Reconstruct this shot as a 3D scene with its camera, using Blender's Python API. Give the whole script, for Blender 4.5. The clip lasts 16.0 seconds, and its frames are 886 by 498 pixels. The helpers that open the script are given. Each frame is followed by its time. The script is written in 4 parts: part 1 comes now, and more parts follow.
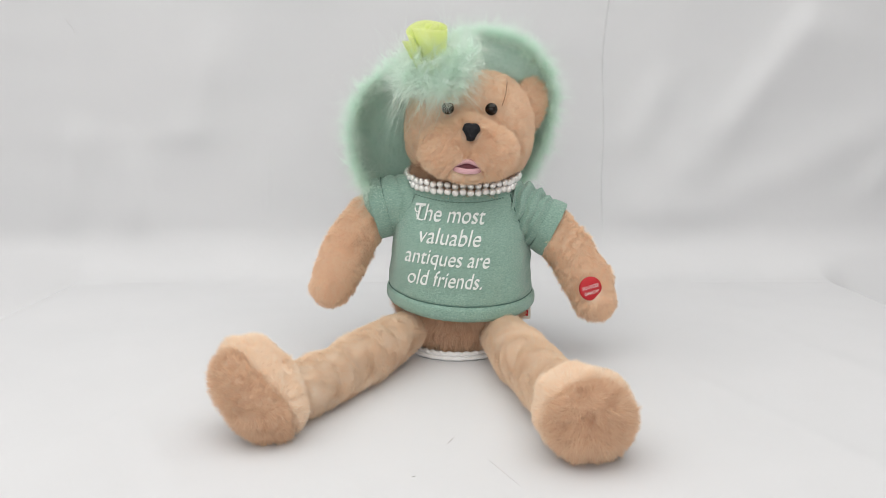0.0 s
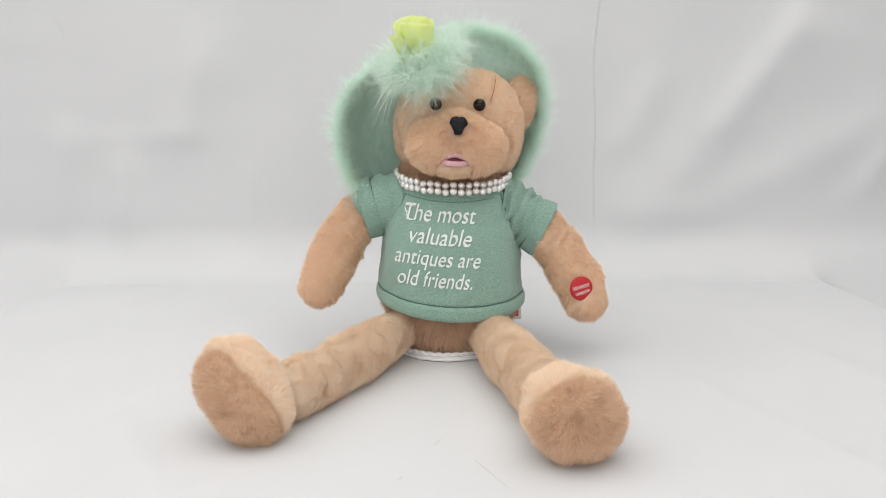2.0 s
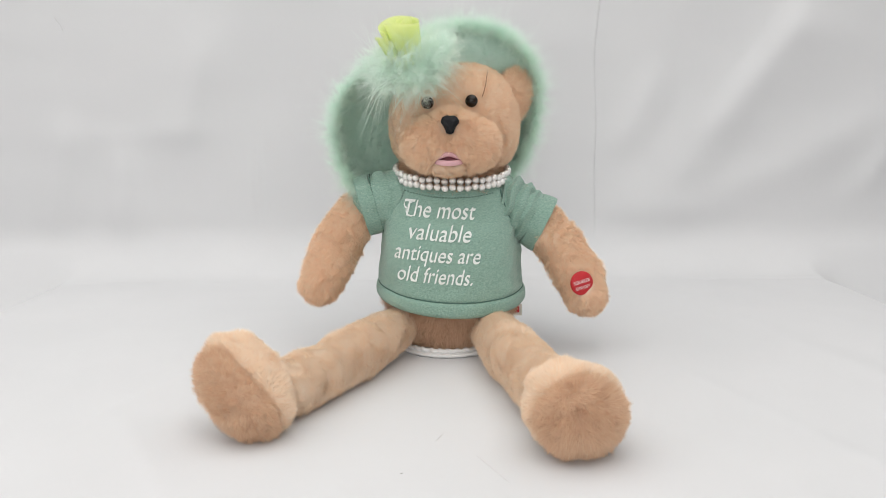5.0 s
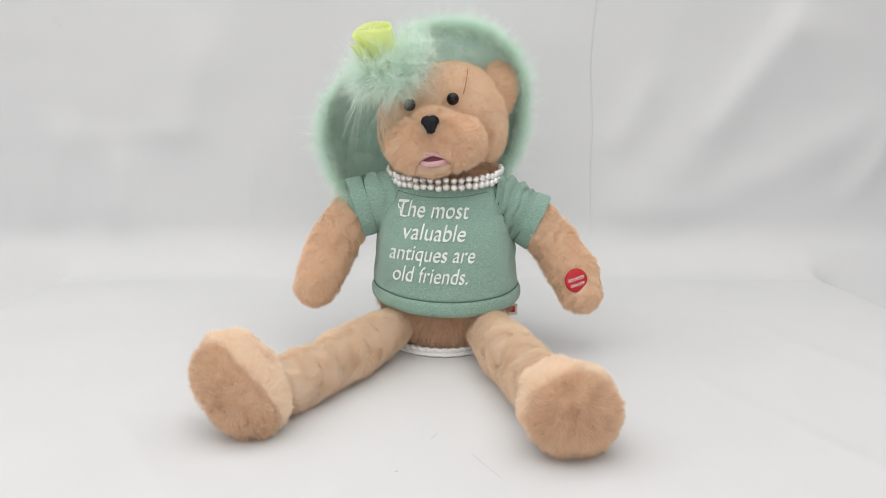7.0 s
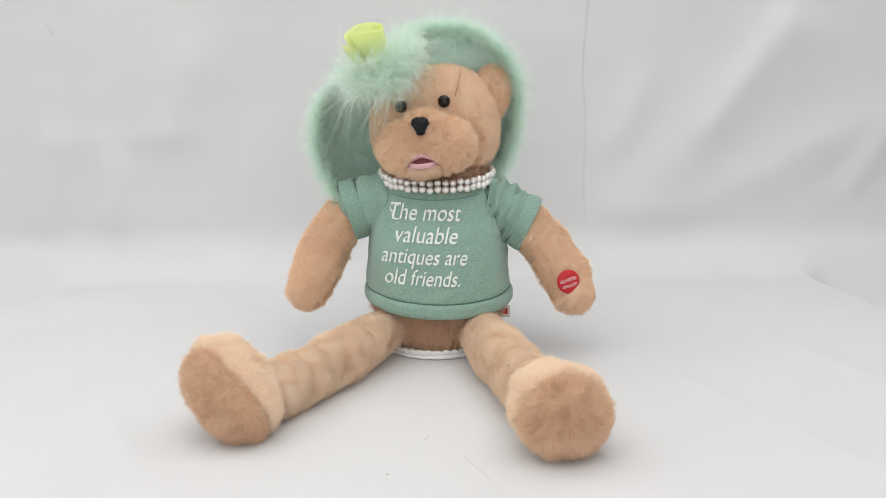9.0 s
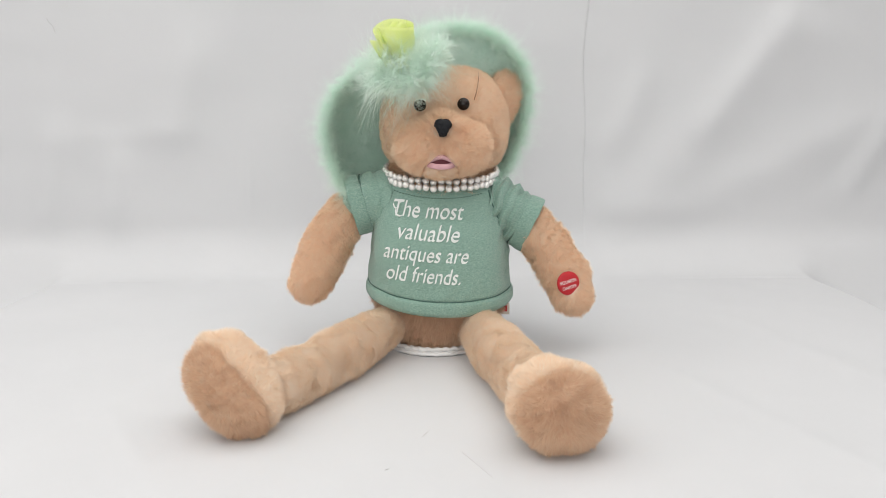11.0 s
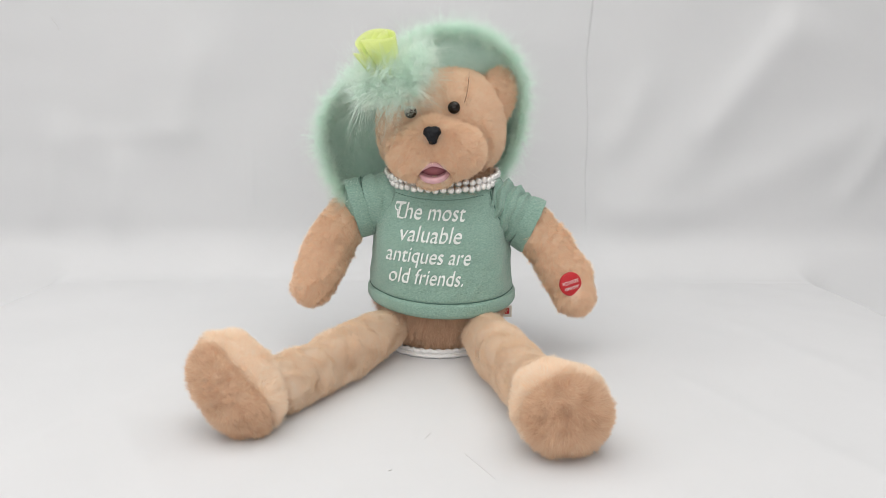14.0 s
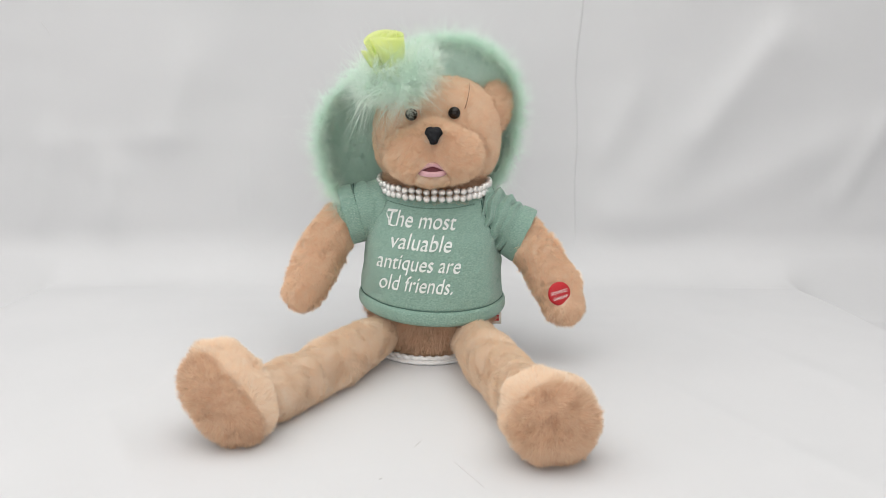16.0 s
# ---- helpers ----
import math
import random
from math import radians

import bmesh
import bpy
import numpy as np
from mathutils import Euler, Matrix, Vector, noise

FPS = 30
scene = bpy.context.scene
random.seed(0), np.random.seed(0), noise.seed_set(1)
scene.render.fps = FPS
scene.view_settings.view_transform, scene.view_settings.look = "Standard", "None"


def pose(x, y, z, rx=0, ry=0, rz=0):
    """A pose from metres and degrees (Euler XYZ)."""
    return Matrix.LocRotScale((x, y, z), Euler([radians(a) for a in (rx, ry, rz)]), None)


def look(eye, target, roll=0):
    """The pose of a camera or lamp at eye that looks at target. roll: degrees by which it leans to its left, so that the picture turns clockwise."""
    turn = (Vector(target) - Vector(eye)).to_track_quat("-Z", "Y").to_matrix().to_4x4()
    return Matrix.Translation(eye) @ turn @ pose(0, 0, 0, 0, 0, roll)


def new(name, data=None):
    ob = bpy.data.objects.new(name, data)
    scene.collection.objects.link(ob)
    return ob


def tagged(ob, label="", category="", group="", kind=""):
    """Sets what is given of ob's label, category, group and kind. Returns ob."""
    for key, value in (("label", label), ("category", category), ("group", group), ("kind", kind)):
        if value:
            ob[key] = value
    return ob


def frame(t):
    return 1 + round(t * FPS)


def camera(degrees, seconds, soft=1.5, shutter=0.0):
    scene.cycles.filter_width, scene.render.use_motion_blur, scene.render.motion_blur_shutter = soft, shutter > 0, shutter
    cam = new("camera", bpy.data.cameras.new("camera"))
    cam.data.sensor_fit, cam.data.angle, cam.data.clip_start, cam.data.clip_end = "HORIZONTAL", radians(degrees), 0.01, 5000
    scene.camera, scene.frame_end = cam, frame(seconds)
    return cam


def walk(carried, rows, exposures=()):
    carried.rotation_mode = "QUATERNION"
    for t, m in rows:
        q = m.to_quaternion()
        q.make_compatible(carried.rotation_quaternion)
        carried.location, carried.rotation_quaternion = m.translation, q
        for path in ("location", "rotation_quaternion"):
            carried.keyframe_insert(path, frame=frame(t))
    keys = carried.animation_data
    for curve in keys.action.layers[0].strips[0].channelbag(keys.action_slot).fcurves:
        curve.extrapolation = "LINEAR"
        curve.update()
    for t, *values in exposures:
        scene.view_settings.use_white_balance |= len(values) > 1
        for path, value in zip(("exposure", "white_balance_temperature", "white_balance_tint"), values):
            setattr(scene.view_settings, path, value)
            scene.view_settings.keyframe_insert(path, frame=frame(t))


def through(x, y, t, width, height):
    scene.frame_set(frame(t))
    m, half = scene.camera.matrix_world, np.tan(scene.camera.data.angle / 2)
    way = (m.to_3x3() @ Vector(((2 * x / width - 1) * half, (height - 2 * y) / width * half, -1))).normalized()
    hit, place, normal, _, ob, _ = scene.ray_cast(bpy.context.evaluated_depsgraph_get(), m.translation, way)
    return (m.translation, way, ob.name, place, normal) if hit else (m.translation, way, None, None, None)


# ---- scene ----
cam = camera(62, 16.0, soft=0.65)

# seconds, eye, pitch, yaw, roll
CAM_ROWS = [
    (0, -0.0089, -0.8442, 0.2694, -10.466, 0.254, -0.341),
    (0.5, -0.0103, -0.8438, 0.2677, -10.212, -0.018, -0.014),
    (1, -0.0095, -0.8423, 0.2669, -10.602, 0.546, -0.167),
    (1.5, -0.0030, -0.8406, 0.2688, -10.582, 0.194, -0.250),
    (2, -0.0020, -0.8392, 0.2664, -10.329, -0.096, -0.405),
    (2.5, -0.0020, -0.8383, 0.2668, -10.332, -0.581, -0.277),
    (3, -0.0022, -0.8391, 0.2655, -10.671, -0.275, -0.191),
    (3.5, -0.0028, -0.8377, 0.2630, -10.975, 0.015, -0.276),
    (4, -0.0034, -0.8372, 0.2629, -10.737, 0.022, -0.379),
    (6.5, -0.0019, -0.8410, 0.2627, -10.303, -0.333, -0.359),
    (7, -0.0024, -0.8415, 0.2621, -10.332, -0.365, -0.158),
    (7.5, 0.0020, -0.8402, 0.2615, -10.244, -0.065, -0.507),
    (8, 0.0006, -0.8390, 0.2635, -10.412, -0.628, -0.153),
    (8.5, 0.0011, -0.8400, 0.2634, -10.276, -0.596, -0.310),
    (9, 0.0050, -0.8415, 0.2627, -10.193, -0.480, -0.663),
    (11.5, 0.0048, -0.8490, 0.2641, -10.395, -0.472, -0.201),
    (12, -0.0007, -0.8496, 0.2636, -10.381, -0.564, 0.316),
    (12.5, 0.0000, -0.8500, 0.2620, -10.400, 0.000, 0.000),
    (13, -0.0034, -0.8531, 0.2613, -10.218, -0.254, -0.086),
    (13.5, -0.0025, -0.8492, 0.2606, -10.296, -0.297, 0.195),
    (14, -0.0004, -0.8488, 0.2634, -10.173, -0.604, 0.166),
    (14.5, 0.0010, -0.8475, 0.2624, -10.330, -0.596, 0.307),
    (15, 0.0006, -0.8483, 0.2621, -9.775, -0.957, 0.354),
    (15.5, 0.0001, -0.8472, 0.2612, -9.648, -1.429, 0.665),
    (16, 0.0007, -0.8539, 0.2722, -10.111, -1.294, 0.333),
]
walk(cam, [(t, pose(x, y, z, 90 + p, 0, w) @ pose(0, 0, 0, 0, 0, r)) for t, x, y, z, p, w, r in CAM_ROWS])

# ---- light ----
world = bpy.data.worlds.new("world")
scene.world = world
world.use_nodes = True
world.node_tree.nodes["Background"].inputs[0].default_value = (0.8, 0.85, 0.9, 1)
world.node_tree.nodes["Background"].inputs[1].default_value = 0.3
scene.view_settings.exposure = 0.0


def area_lamp(name, eye, target, sx, sy, watts, colour):
    data = bpy.data.lights.new(name, "AREA")
    data.shape, data.size, data.size_y, data.energy, data.color = "RECTANGLE", sx, sy, watts, colour
    ob = new(name, data)
    ob.matrix_world = look(eye, target)
    return ob


area_lamp("ceiling_light", (-0.38, -0.30, 1.70), (-0.38, -0.25, 0.0), 3.4, 2.9, 48.0, (1.0, 0.985, 0.96))
# Added soft fill from behind the camera, to brighten the bear's front; no window there.
area_lamp("front_fill", (-0.05, -2.35, 0.65), (0, 0.0, 0.15), 2.2, 1.3, 14, (1.0, 0.99, 0.975))

# ---- materials ----


def material(name, colour, rough=0.8, tint=None, scale=40.0, bump=0.0, bump_scale=300.0, metal=0.0, sheen=0.0, clear=0.0, spec=0.5):
    """Principled surface with broad and fine variation and fine relief."""
    m = bpy.data.materials.new(name)
    m.use_nodes = True
    nt = m.node_tree
    b = nt.nodes["Principled BSDF"]
    b.inputs["Roughness"].default_value = rough
    b.inputs["Metallic"].default_value = metal
    b.inputs["Sheen Weight"].default_value = sheen
    b.inputs["Coat Weight"].default_value = clear
    b.inputs["Specular IOR Level"].default_value = spec
    co = nt.nodes.new("ShaderNodeTexCoord")
    if tint:
        n1 = nt.nodes.new("ShaderNodeTexNoise")
        n1.inputs["Scale"].default_value, n1.inputs["Detail"].default_value = scale, 6
        nt.links.new(co.outputs["Object"], n1.inputs["Vector"])
        mix = nt.nodes.new("ShaderNodeMix")
        mix.data_type = "RGBA"
        mix.inputs[6].default_value, mix.inputs[7].default_value = (*colour, 1), (*tint, 1)
        nt.links.new(n1.outputs["Fac"], mix.inputs[0])
        nt.links.new(mix.outputs[2], b.inputs["Base Color"])
    else:
        b.inputs["Base Color"].default_value = (*colour, 1)
    if bump:
        n2 = nt.nodes.new("ShaderNodeTexNoise")
        n2.inputs["Scale"].default_value, n2.inputs["Detail"].default_value = bump_scale, 4
        nt.links.new(co.outputs["Object"], n2.inputs["Vector"])
        bp = nt.nodes.new("ShaderNodeBump")
        bp.inputs["Strength"].default_value, bp.inputs["Distance"].default_value = bump, 0.001
        nt.links.new(n2.outputs["Fac"], bp.inputs["Height"])
        nt.links.new(bp.outputs["Normal"], b.inputs["Normal"])
    return m


def strand_material(name, dark, light, through=0.35, rough=0.75, sheen=0.3):
    """Fur and feather strands: each strand has its own tone, and lets light through."""
    m = bpy.data.materials.new(name)
    m.use_nodes = True
    nt = m.node_tree
    b = nt.nodes["Principled BSDF"]
    out = nt.nodes["Material Output"]
    b.inputs["Roughness"].default_value, b.inputs["Specular IOR Level"].default_value = rough, 0.25
    b.inputs["Sheen Weight"].default_value = sheen
    geo = nt.nodes.new("ShaderNodeNewGeometry")
    co = nt.nodes.new("ShaderNodeTexCoord")
    patch = nt.nodes.new("ShaderNodeTexNoise")
    patch.inputs["Scale"].default_value, patch.inputs["Detail"].default_value = 70, 3
    nt.links.new(co.outputs["Object"], patch.inputs["Vector"])
    add = nt.nodes.new("ShaderNodeMath")
    add.operation = "MULTIPLY_ADD"
    add.inputs[1].default_value = 0.6
    nt.links.new(geo.outputs["Random Per Island"], add.inputs[0])
    half = nt.nodes.new("ShaderNodeMath")
    half.operation = "MULTIPLY"
    half.inputs[1].default_value = 0.4
    nt.links.new(patch.outputs["Fac"], half.inputs[0])
    nt.links.new(half.outputs[0], add.inputs[2])
    mix = nt.nodes.new("ShaderNodeMix")
    mix.data_type = "RGBA"
    mix.inputs[6].default_value, mix.inputs[7].default_value = (*dark, 1), (*light, 1)
    nt.links.new(add.outputs[0], mix.inputs[0])
    nt.links.new(mix.outputs[2], b.inputs["Base Color"])
    tr = nt.nodes.new("ShaderNodeBsdfTranslucent")
    nt.links.new(mix.outputs[2], tr.inputs["Color"])
    ms = nt.nodes.new("ShaderNodeMixShader")
    ms.inputs[0].default_value = through
    nt.links.new(b.outputs[0], ms.inputs[1])
    nt.links.new(tr.outputs[0], ms.inputs[2])
    nt.links.new(ms.outputs[0], out.inputs["Surface"])
    return m


M_FUR = strand_material("tan_plush", (0.90, 0.600, 0.385), (1.0, 0.90, 0.745), through=0.42)
# Same tan fur, lightened in colour for the light on the upturned legs and feet.
M_FUR_LEG = strand_material("top_lit_plush", (0.98, 0.745, 0.535), (1.0, 0.950, 0.850), through=0.42)
M_FUR_SOLE = strand_material("brown_plush", (0.74, 0.490, 0.310), (0.98, 0.83, 0.66), through=0.42)
# Darker copy of the tan fur: shade below the hem and chin, put into its colour.
M_FUR_LOW = strand_material("shaded_plush", (0.62, 0.39, 0.25), (0.92, 0.73, 0.55), through=0.42)
M_MARABOU = strand_material("marabou_down", (0.79, 0.95, 0.845), (0.95, 0.99, 0.965), through=0.6)
M_EDGE = strand_material("mint_down", (0.72, 0.92, 0.80), (0.90, 0.98, 0.93), through=0.55)
M_BRIM = strand_material("mint_felt", (0.47, 0.66, 0.56), (0.76, 0.89, 0.82), through=0.35, rough=0.95, sheen=0.4)
M_RIBBON = strand_material("lime_satin", (0.88, 0.97, 0.40), (0.97, 0.99, 0.70), through=0.6, rough=0.3)
M_SHEET = material("white_backdrop_paper", (0.70, 0.70, 0.712), 0.75, (0.63, 0.635, 0.648), 5, 0.15, 60)
M_WALL = material("white_wall_paint", (0.78, 0.78, 0.78), 0.8, (0.72, 0.72, 0.72), 4, 0.1, 80)
M_FLOOR = material("grey_floor", (0.35, 0.33, 0.31), 0.7, (0.28, 0.27, 0.26), 6)
M_WOOD = material("table_wood", (0.30, 0.20, 0.12), 0.6, (0.22, 0.14, 0.08), 12, 0.2, 90)
M_PEARL = material("pearl", (0.86, 0.85, 0.835), 0.18, None, metal=0.5, clear=1.0)
M_NOSE = material("black_knit_nose", (0.008, 0.009, 0.012), 0.5, (0.014, 0.014, 0.017), 300, 1.0, 260, spec=0.22)
M_EYE = material("black_glass_eye", (0.012, 0.007, 0.005), 0.08, None, spec=0.35)
M_PINK = material("pink_felt", (0.70, 0.43, 0.46), 0.9, (0.60, 0.34, 0.37), 200, 0.4, 900)
M_MOUTH = material("dark_pink_felt", (0.42, 0.17, 0.19), 0.9, (0.32, 0.12, 0.14), 200, 0.4, 900)
M_PLASTIC = material("white_plastic", (0.80, 0.80, 0.80), 0.35, (0.76, 0.76, 0.76), 40)
M_RED = material("red_satin_patch", (0.56, 0.016, 0.025), 0.6, (0.44, 0.012, 0.018), 150, 0.3, 900)
M_INK = material("white_print", (0.86, 0.88, 0.86), 0.7, (0.80, 0.84, 0.81), 300, 0.3, 900)
M_THREAD = material("mint_thread", (0.085, 0.17, 0.14), 0.9)
M_TAG = material("tag_paper", (0.78, 0.74, 0.66), 0.8)
M_SEAM = material("brown_seam_thread", (0.36, 0.19, 0.11), 0.9)
M_SCUFF = material("grey_scuff", (0.56, 0.55, 0.55), 0.9)


def knit_material():
    """Jersey: rows of stitches in relief, paler threads in short runs, and a broad fade."""
    m = bpy.data.materials.new("mint_jersey")
    m.use_nodes = True
    nt = m.node_tree
    b = nt.nodes["Principled BSDF"]
    b.inputs["Roughness"].default_value, b.inputs["Specular IOR Level"].default_value = 0.92, 0.3
    b.inputs["Sheen Weight"].default_value = 0.25
    co = nt.nodes.new("ShaderNodeTexCoord")

    def noise_at(sx, sy, sz, detail):
        mp = nt.nodes.new("ShaderNodeMapping")
        mp.inputs["Scale"].default_value = (sx, sy, sz)
        nt.links.new(co.outputs["Object"], mp.inputs["Vector"])
        n = nt.nodes.new("ShaderNodeTexNoise")
        n.inputs["Scale"].default_value, n.inputs["Detail"].default_value = 1.0, detail
        nt.links.new(mp.outputs["Vector"], n.inputs["Vector"])
        return n.outputs["Fac"]

    def mixed(fac, first, second):
        mx = nt.nodes.new("ShaderNodeMix")
        mx.data_type = "RGBA"
        nt.links.new(fac, mx.inputs[0])
        for slot, value in ((6, first), (7, second)):
            if isinstance(value, tuple):
                mx.inputs[slot].default_value = (*value, 1)
            else:
                nt.links.new(value, mx.inputs[slot])
        return mx.outputs[2]

    def spread(fac, lo, hi):
        rg = nt.nodes.new("ShaderNodeMapRange")
        rg.inputs["From Min"].default_value, rg.inputs["From Max"].default_value = lo, hi
        nt.links.new(fac, rg.inputs["Value"])
        return rg.outputs["Result"]

    rows = spread(noise_at(420, 420, 1200, 2), 0.3, 0.7)
    wales = spread(noise_at(1100, 1100, 420, 2), 0.3, 0.7)
    broad = spread(noise_at(34, 34, 34, 4), 0.3, 0.7)
    dark = mixed(broad, (0.185, 0.318, 0.258), (0.228, 0.374, 0.307))
    pale = mixed(wales, (0.275, 0.428, 0.355), (0.370, 0.528, 0.450))
    nt.links.new(mixed(rows, dark, pale), b.inputs["Base Color"])
    last = None
    for fac in (rows, wales):
        bp = nt.nodes.new("ShaderNodeBump")
        bp.inputs["Strength"].default_value, bp.inputs["Distance"].default_value = 0.55, 0.0006
        nt.links.new(fac, bp.inputs["Height"])
        if last:
            nt.links.new(last.outputs["Normal"], bp.inputs["Normal"])
        last = bp
    nt.links.new(last.outputs["Normal"], b.inputs["Normal"])
    return m


M_SHIRT = knit_material()

# ---- geometry tools ----
RNG = np.random.default_rng(7)
ORG = {}


def ripple(p, s, seed=0):
    """Smooth noise of about -1 to 1 at points p, with lumps of size s."""
    p = np.asarray(p, float) / s
    a = np.zeros(len(p))
    r = np.random.default_rng(seed)
    for k in range(7):
        d = r.normal(size=3)
        a += np.sin(p @ d * 2.2 + r.uniform(0, 6.28) + 0.8 * np.sin(p @ r.normal(size=3) * 1.7))
    return a / 3.2


def spline(points, n):
    """Catmull-Rom through rows of numbers."""
    q = np.asarray(points, float)
    q = np.vstack([2 * q[0] - q[1], q, 2 * q[-1] - q[-2]])
    out = []
    k = len(q) - 3
    for u in np.linspace(0, k, n):
        i = min(int(u), k - 1)
        f = u - i
        a, b, c, d = q[i:i + 4]
        out.append(0.5 * (2 * b + (c - a) * f + (2 * a - 5 * b + 4 * c - d) * f * f + (3 * b - a - 3 * c + d) * f ** 3))
    return np.array(out)


def grid_faces(rows, cols, closed):
    f = []
    for i in range(rows - 1):
        for j in range(cols if closed else cols - 1):
            k = (j + 1) % cols
            f.append((i * cols + j, i * cols + k, (i + 1) * cols + k, (i + 1) * cols + j))
    return f


def tube(stations, n=40, seg=40, round_end=True, round_start=False, up=(0, 0, 1)):
    """A limb: stations of x, y, z, radius across, radius along up."""
    s = spline(stations, n)
    c, ra, rb = s[:, :3], s[:, 3].copy(), s[:, 4].copy()
    d = np.gradient(c, axis=0)
    d /= np.linalg.norm(d, axis=1)[:, None]
    rows = []
    u0 = np.array(up, float)
    th = np.linspace(0, 2 * np.pi, seg, endpoint=False)

    def ring(centre, dd, a, b):
        side = np.cross(dd, u0)
        side /= np.linalg.norm(side)
        top = np.cross(side, dd)
        return centre + a * np.cos(th)[:, None] * side + b * np.sin(th)[:, None] * top

    if round_start:
        for k in (1.5, 1.2, 0.8, 0.4):
            rows.append(ring(c[0] - d[0] * ra[0] * math.sin(k), d[0], ra[0] * math.cos(k), rb[0] * math.cos(k)))
    for i in range(n):
        rows.append(ring(c[i], d[i], ra[i], rb[i]))
    if round_end:
        for k in (0.3, 0.6, 0.9, 1.2, 1.4, 1.52):
            rows.append(ring(c[-1] + d[-1] * ra[-1] * math.sin(k), d[-1], ra[-1] * math.cos(k), rb[-1] * math.cos(k)))
    v = np.vstack(rows)
    # faces turned outward
    return v, [tuple(reversed(f)) for f in grid_faces(len(rows), seg, True)]


def ball(centre, radii, turn=(0, 0, 0), power=2.0, rows=32, seg=48):
    """An ellipsoid; power over 2 makes it boxier."""
    la = np.linspace(-np.pi / 2 + 0.03, np.pi / 2 - 0.03, rows)
    th = np.linspace(0, 2 * np.pi, seg, endpoint=False)
    la, th = np.meshgrid(la, th, indexing="ij")
    p = np.stack([np.cos(la) * np.cos(th), np.cos(la) * np.sin(th), np.sin(la)], -1).reshape(-1, 3)
    p /= (np.abs(p) ** power).sum(1, keepdims=True) ** (1 / power)
    p = p * np.array(radii)
    m = np.array(Euler([radians(a) for a in turn]).to_matrix())
    f = grid_faces(rows, seg, True)
    f.append(tuple(reversed(range(seg))))
    f.append(tuple((rows - 1) * seg + j for j in range(seg)))
    return p @ m.T + np.array(centre), f


def merge(*sets):
    v, f, n = [], [], 0
    for a, b in sets:
        v.append(np.asarray(a, float))
        f += [tuple(i + n for i in q) for q in b]
        n += len(a)
    return np.vstack(v), f


def tri_split(v, f):
    t = []
    for q in f:
        for k in range(1, len(q) - 1):
            t.append((q[0], q[k], q[k + 1]))
    return np.array(t)


def vertex_normals(v, t):
    n = np.zeros_like(v)
    fn = np.cross(v[t[:, 1]] - v[t[:, 0]], v[t[:, 2]] - v[t[:, 0]])
    for k in range(3):
        np.add.at(n, t[:, k], fn)
    return n / (np.linalg.norm(n, axis=1)[:, None] + 1e-12)


def fur(v, f, per_mm2, length, width, comb=(0, 0, -1), lean=0.75, keep=None, clump=0.006, seed=1, wild=0.38):
    """Short pile on a surface: one thin blade a strand, combed along comb and parted in clumps."""
    r = np.random.default_rng(seed)
    v = np.asarray(v, float)
    t = tri_split(v, f)
    vn = vertex_normals(v, t)
    ar = 0.5 * np.linalg.norm(np.cross(v[t[:, 1]] - v[t[:, 0]], v[t[:, 2]] - v[t[:, 0]]), axis=1)
    n = int(ar.sum() * 1e6 * per_mm2)
    pick = r.choice(len(t), n, p=ar / ar.sum())
    a, b = r.random(n), r.random(n)
    fl = a + b > 1
    a[fl], b[fl] = 1 - a[fl], 1 - b[fl]
    w = np.stack([1 - a - b, a, b], 1)[..., None]
    p = (v[t[pick]] * w).sum(1)
    nn = (vn[t[pick]] * w).sum(1)
    nn /= np.linalg.norm(nn, axis=1)[:, None] + 1e-9
    if keep is not None:
        k = keep(p)
        p, nn = p[k], nn[k]
        n = len(p)
    c = np.tile(np.array(comb, float), (n, 1)) if not callable(comb) else comb(p)
    swirl = np.stack([ripple(p, clump, seed + i) for i in range(3)], 1)
    broad = np.stack([ripple(p, clump * 4, seed + 5 + i) for i in range(3)], 1)
    c = c + 0.72 * swirl + 0.25 * broad + r.normal(size=(n, 3)) * wild
    c -= (c * nn).sum(1)[:, None] * nn
    c /= np.linalg.norm(c, axis=1)[:, None] + 1e-9
    le = np.clip(lean + 0.28 * swirl[:, 0] + r.normal(size=n) * 0.12, 0.1, 1.35)
    d = nn * np.cos(le)[:, None] + c * np.sin(le)[:, None]
    ln = length * r.uniform(0.6, 1.15, n) * (1 + 0.24 * swirl[:, 1])
    side = np.cross(d, nn) + r.normal(size=(n, 3)) * 0.35
    side -= (side * d).sum(1)[:, None] * d
    side /= np.linalg.norm(side, axis=1)[:, None] + 1e-9
    side *= (width * r.uniform(0.6, 1.2, n) / 2)[:, None]
    root = p - nn * 0.0006
    tip = p + d * ln[:, None]
    out = np.stack([root - side, root + side, tip], 1).reshape(-1, 3)
    return out, np.arange(3 * n).reshape(-1, 3)


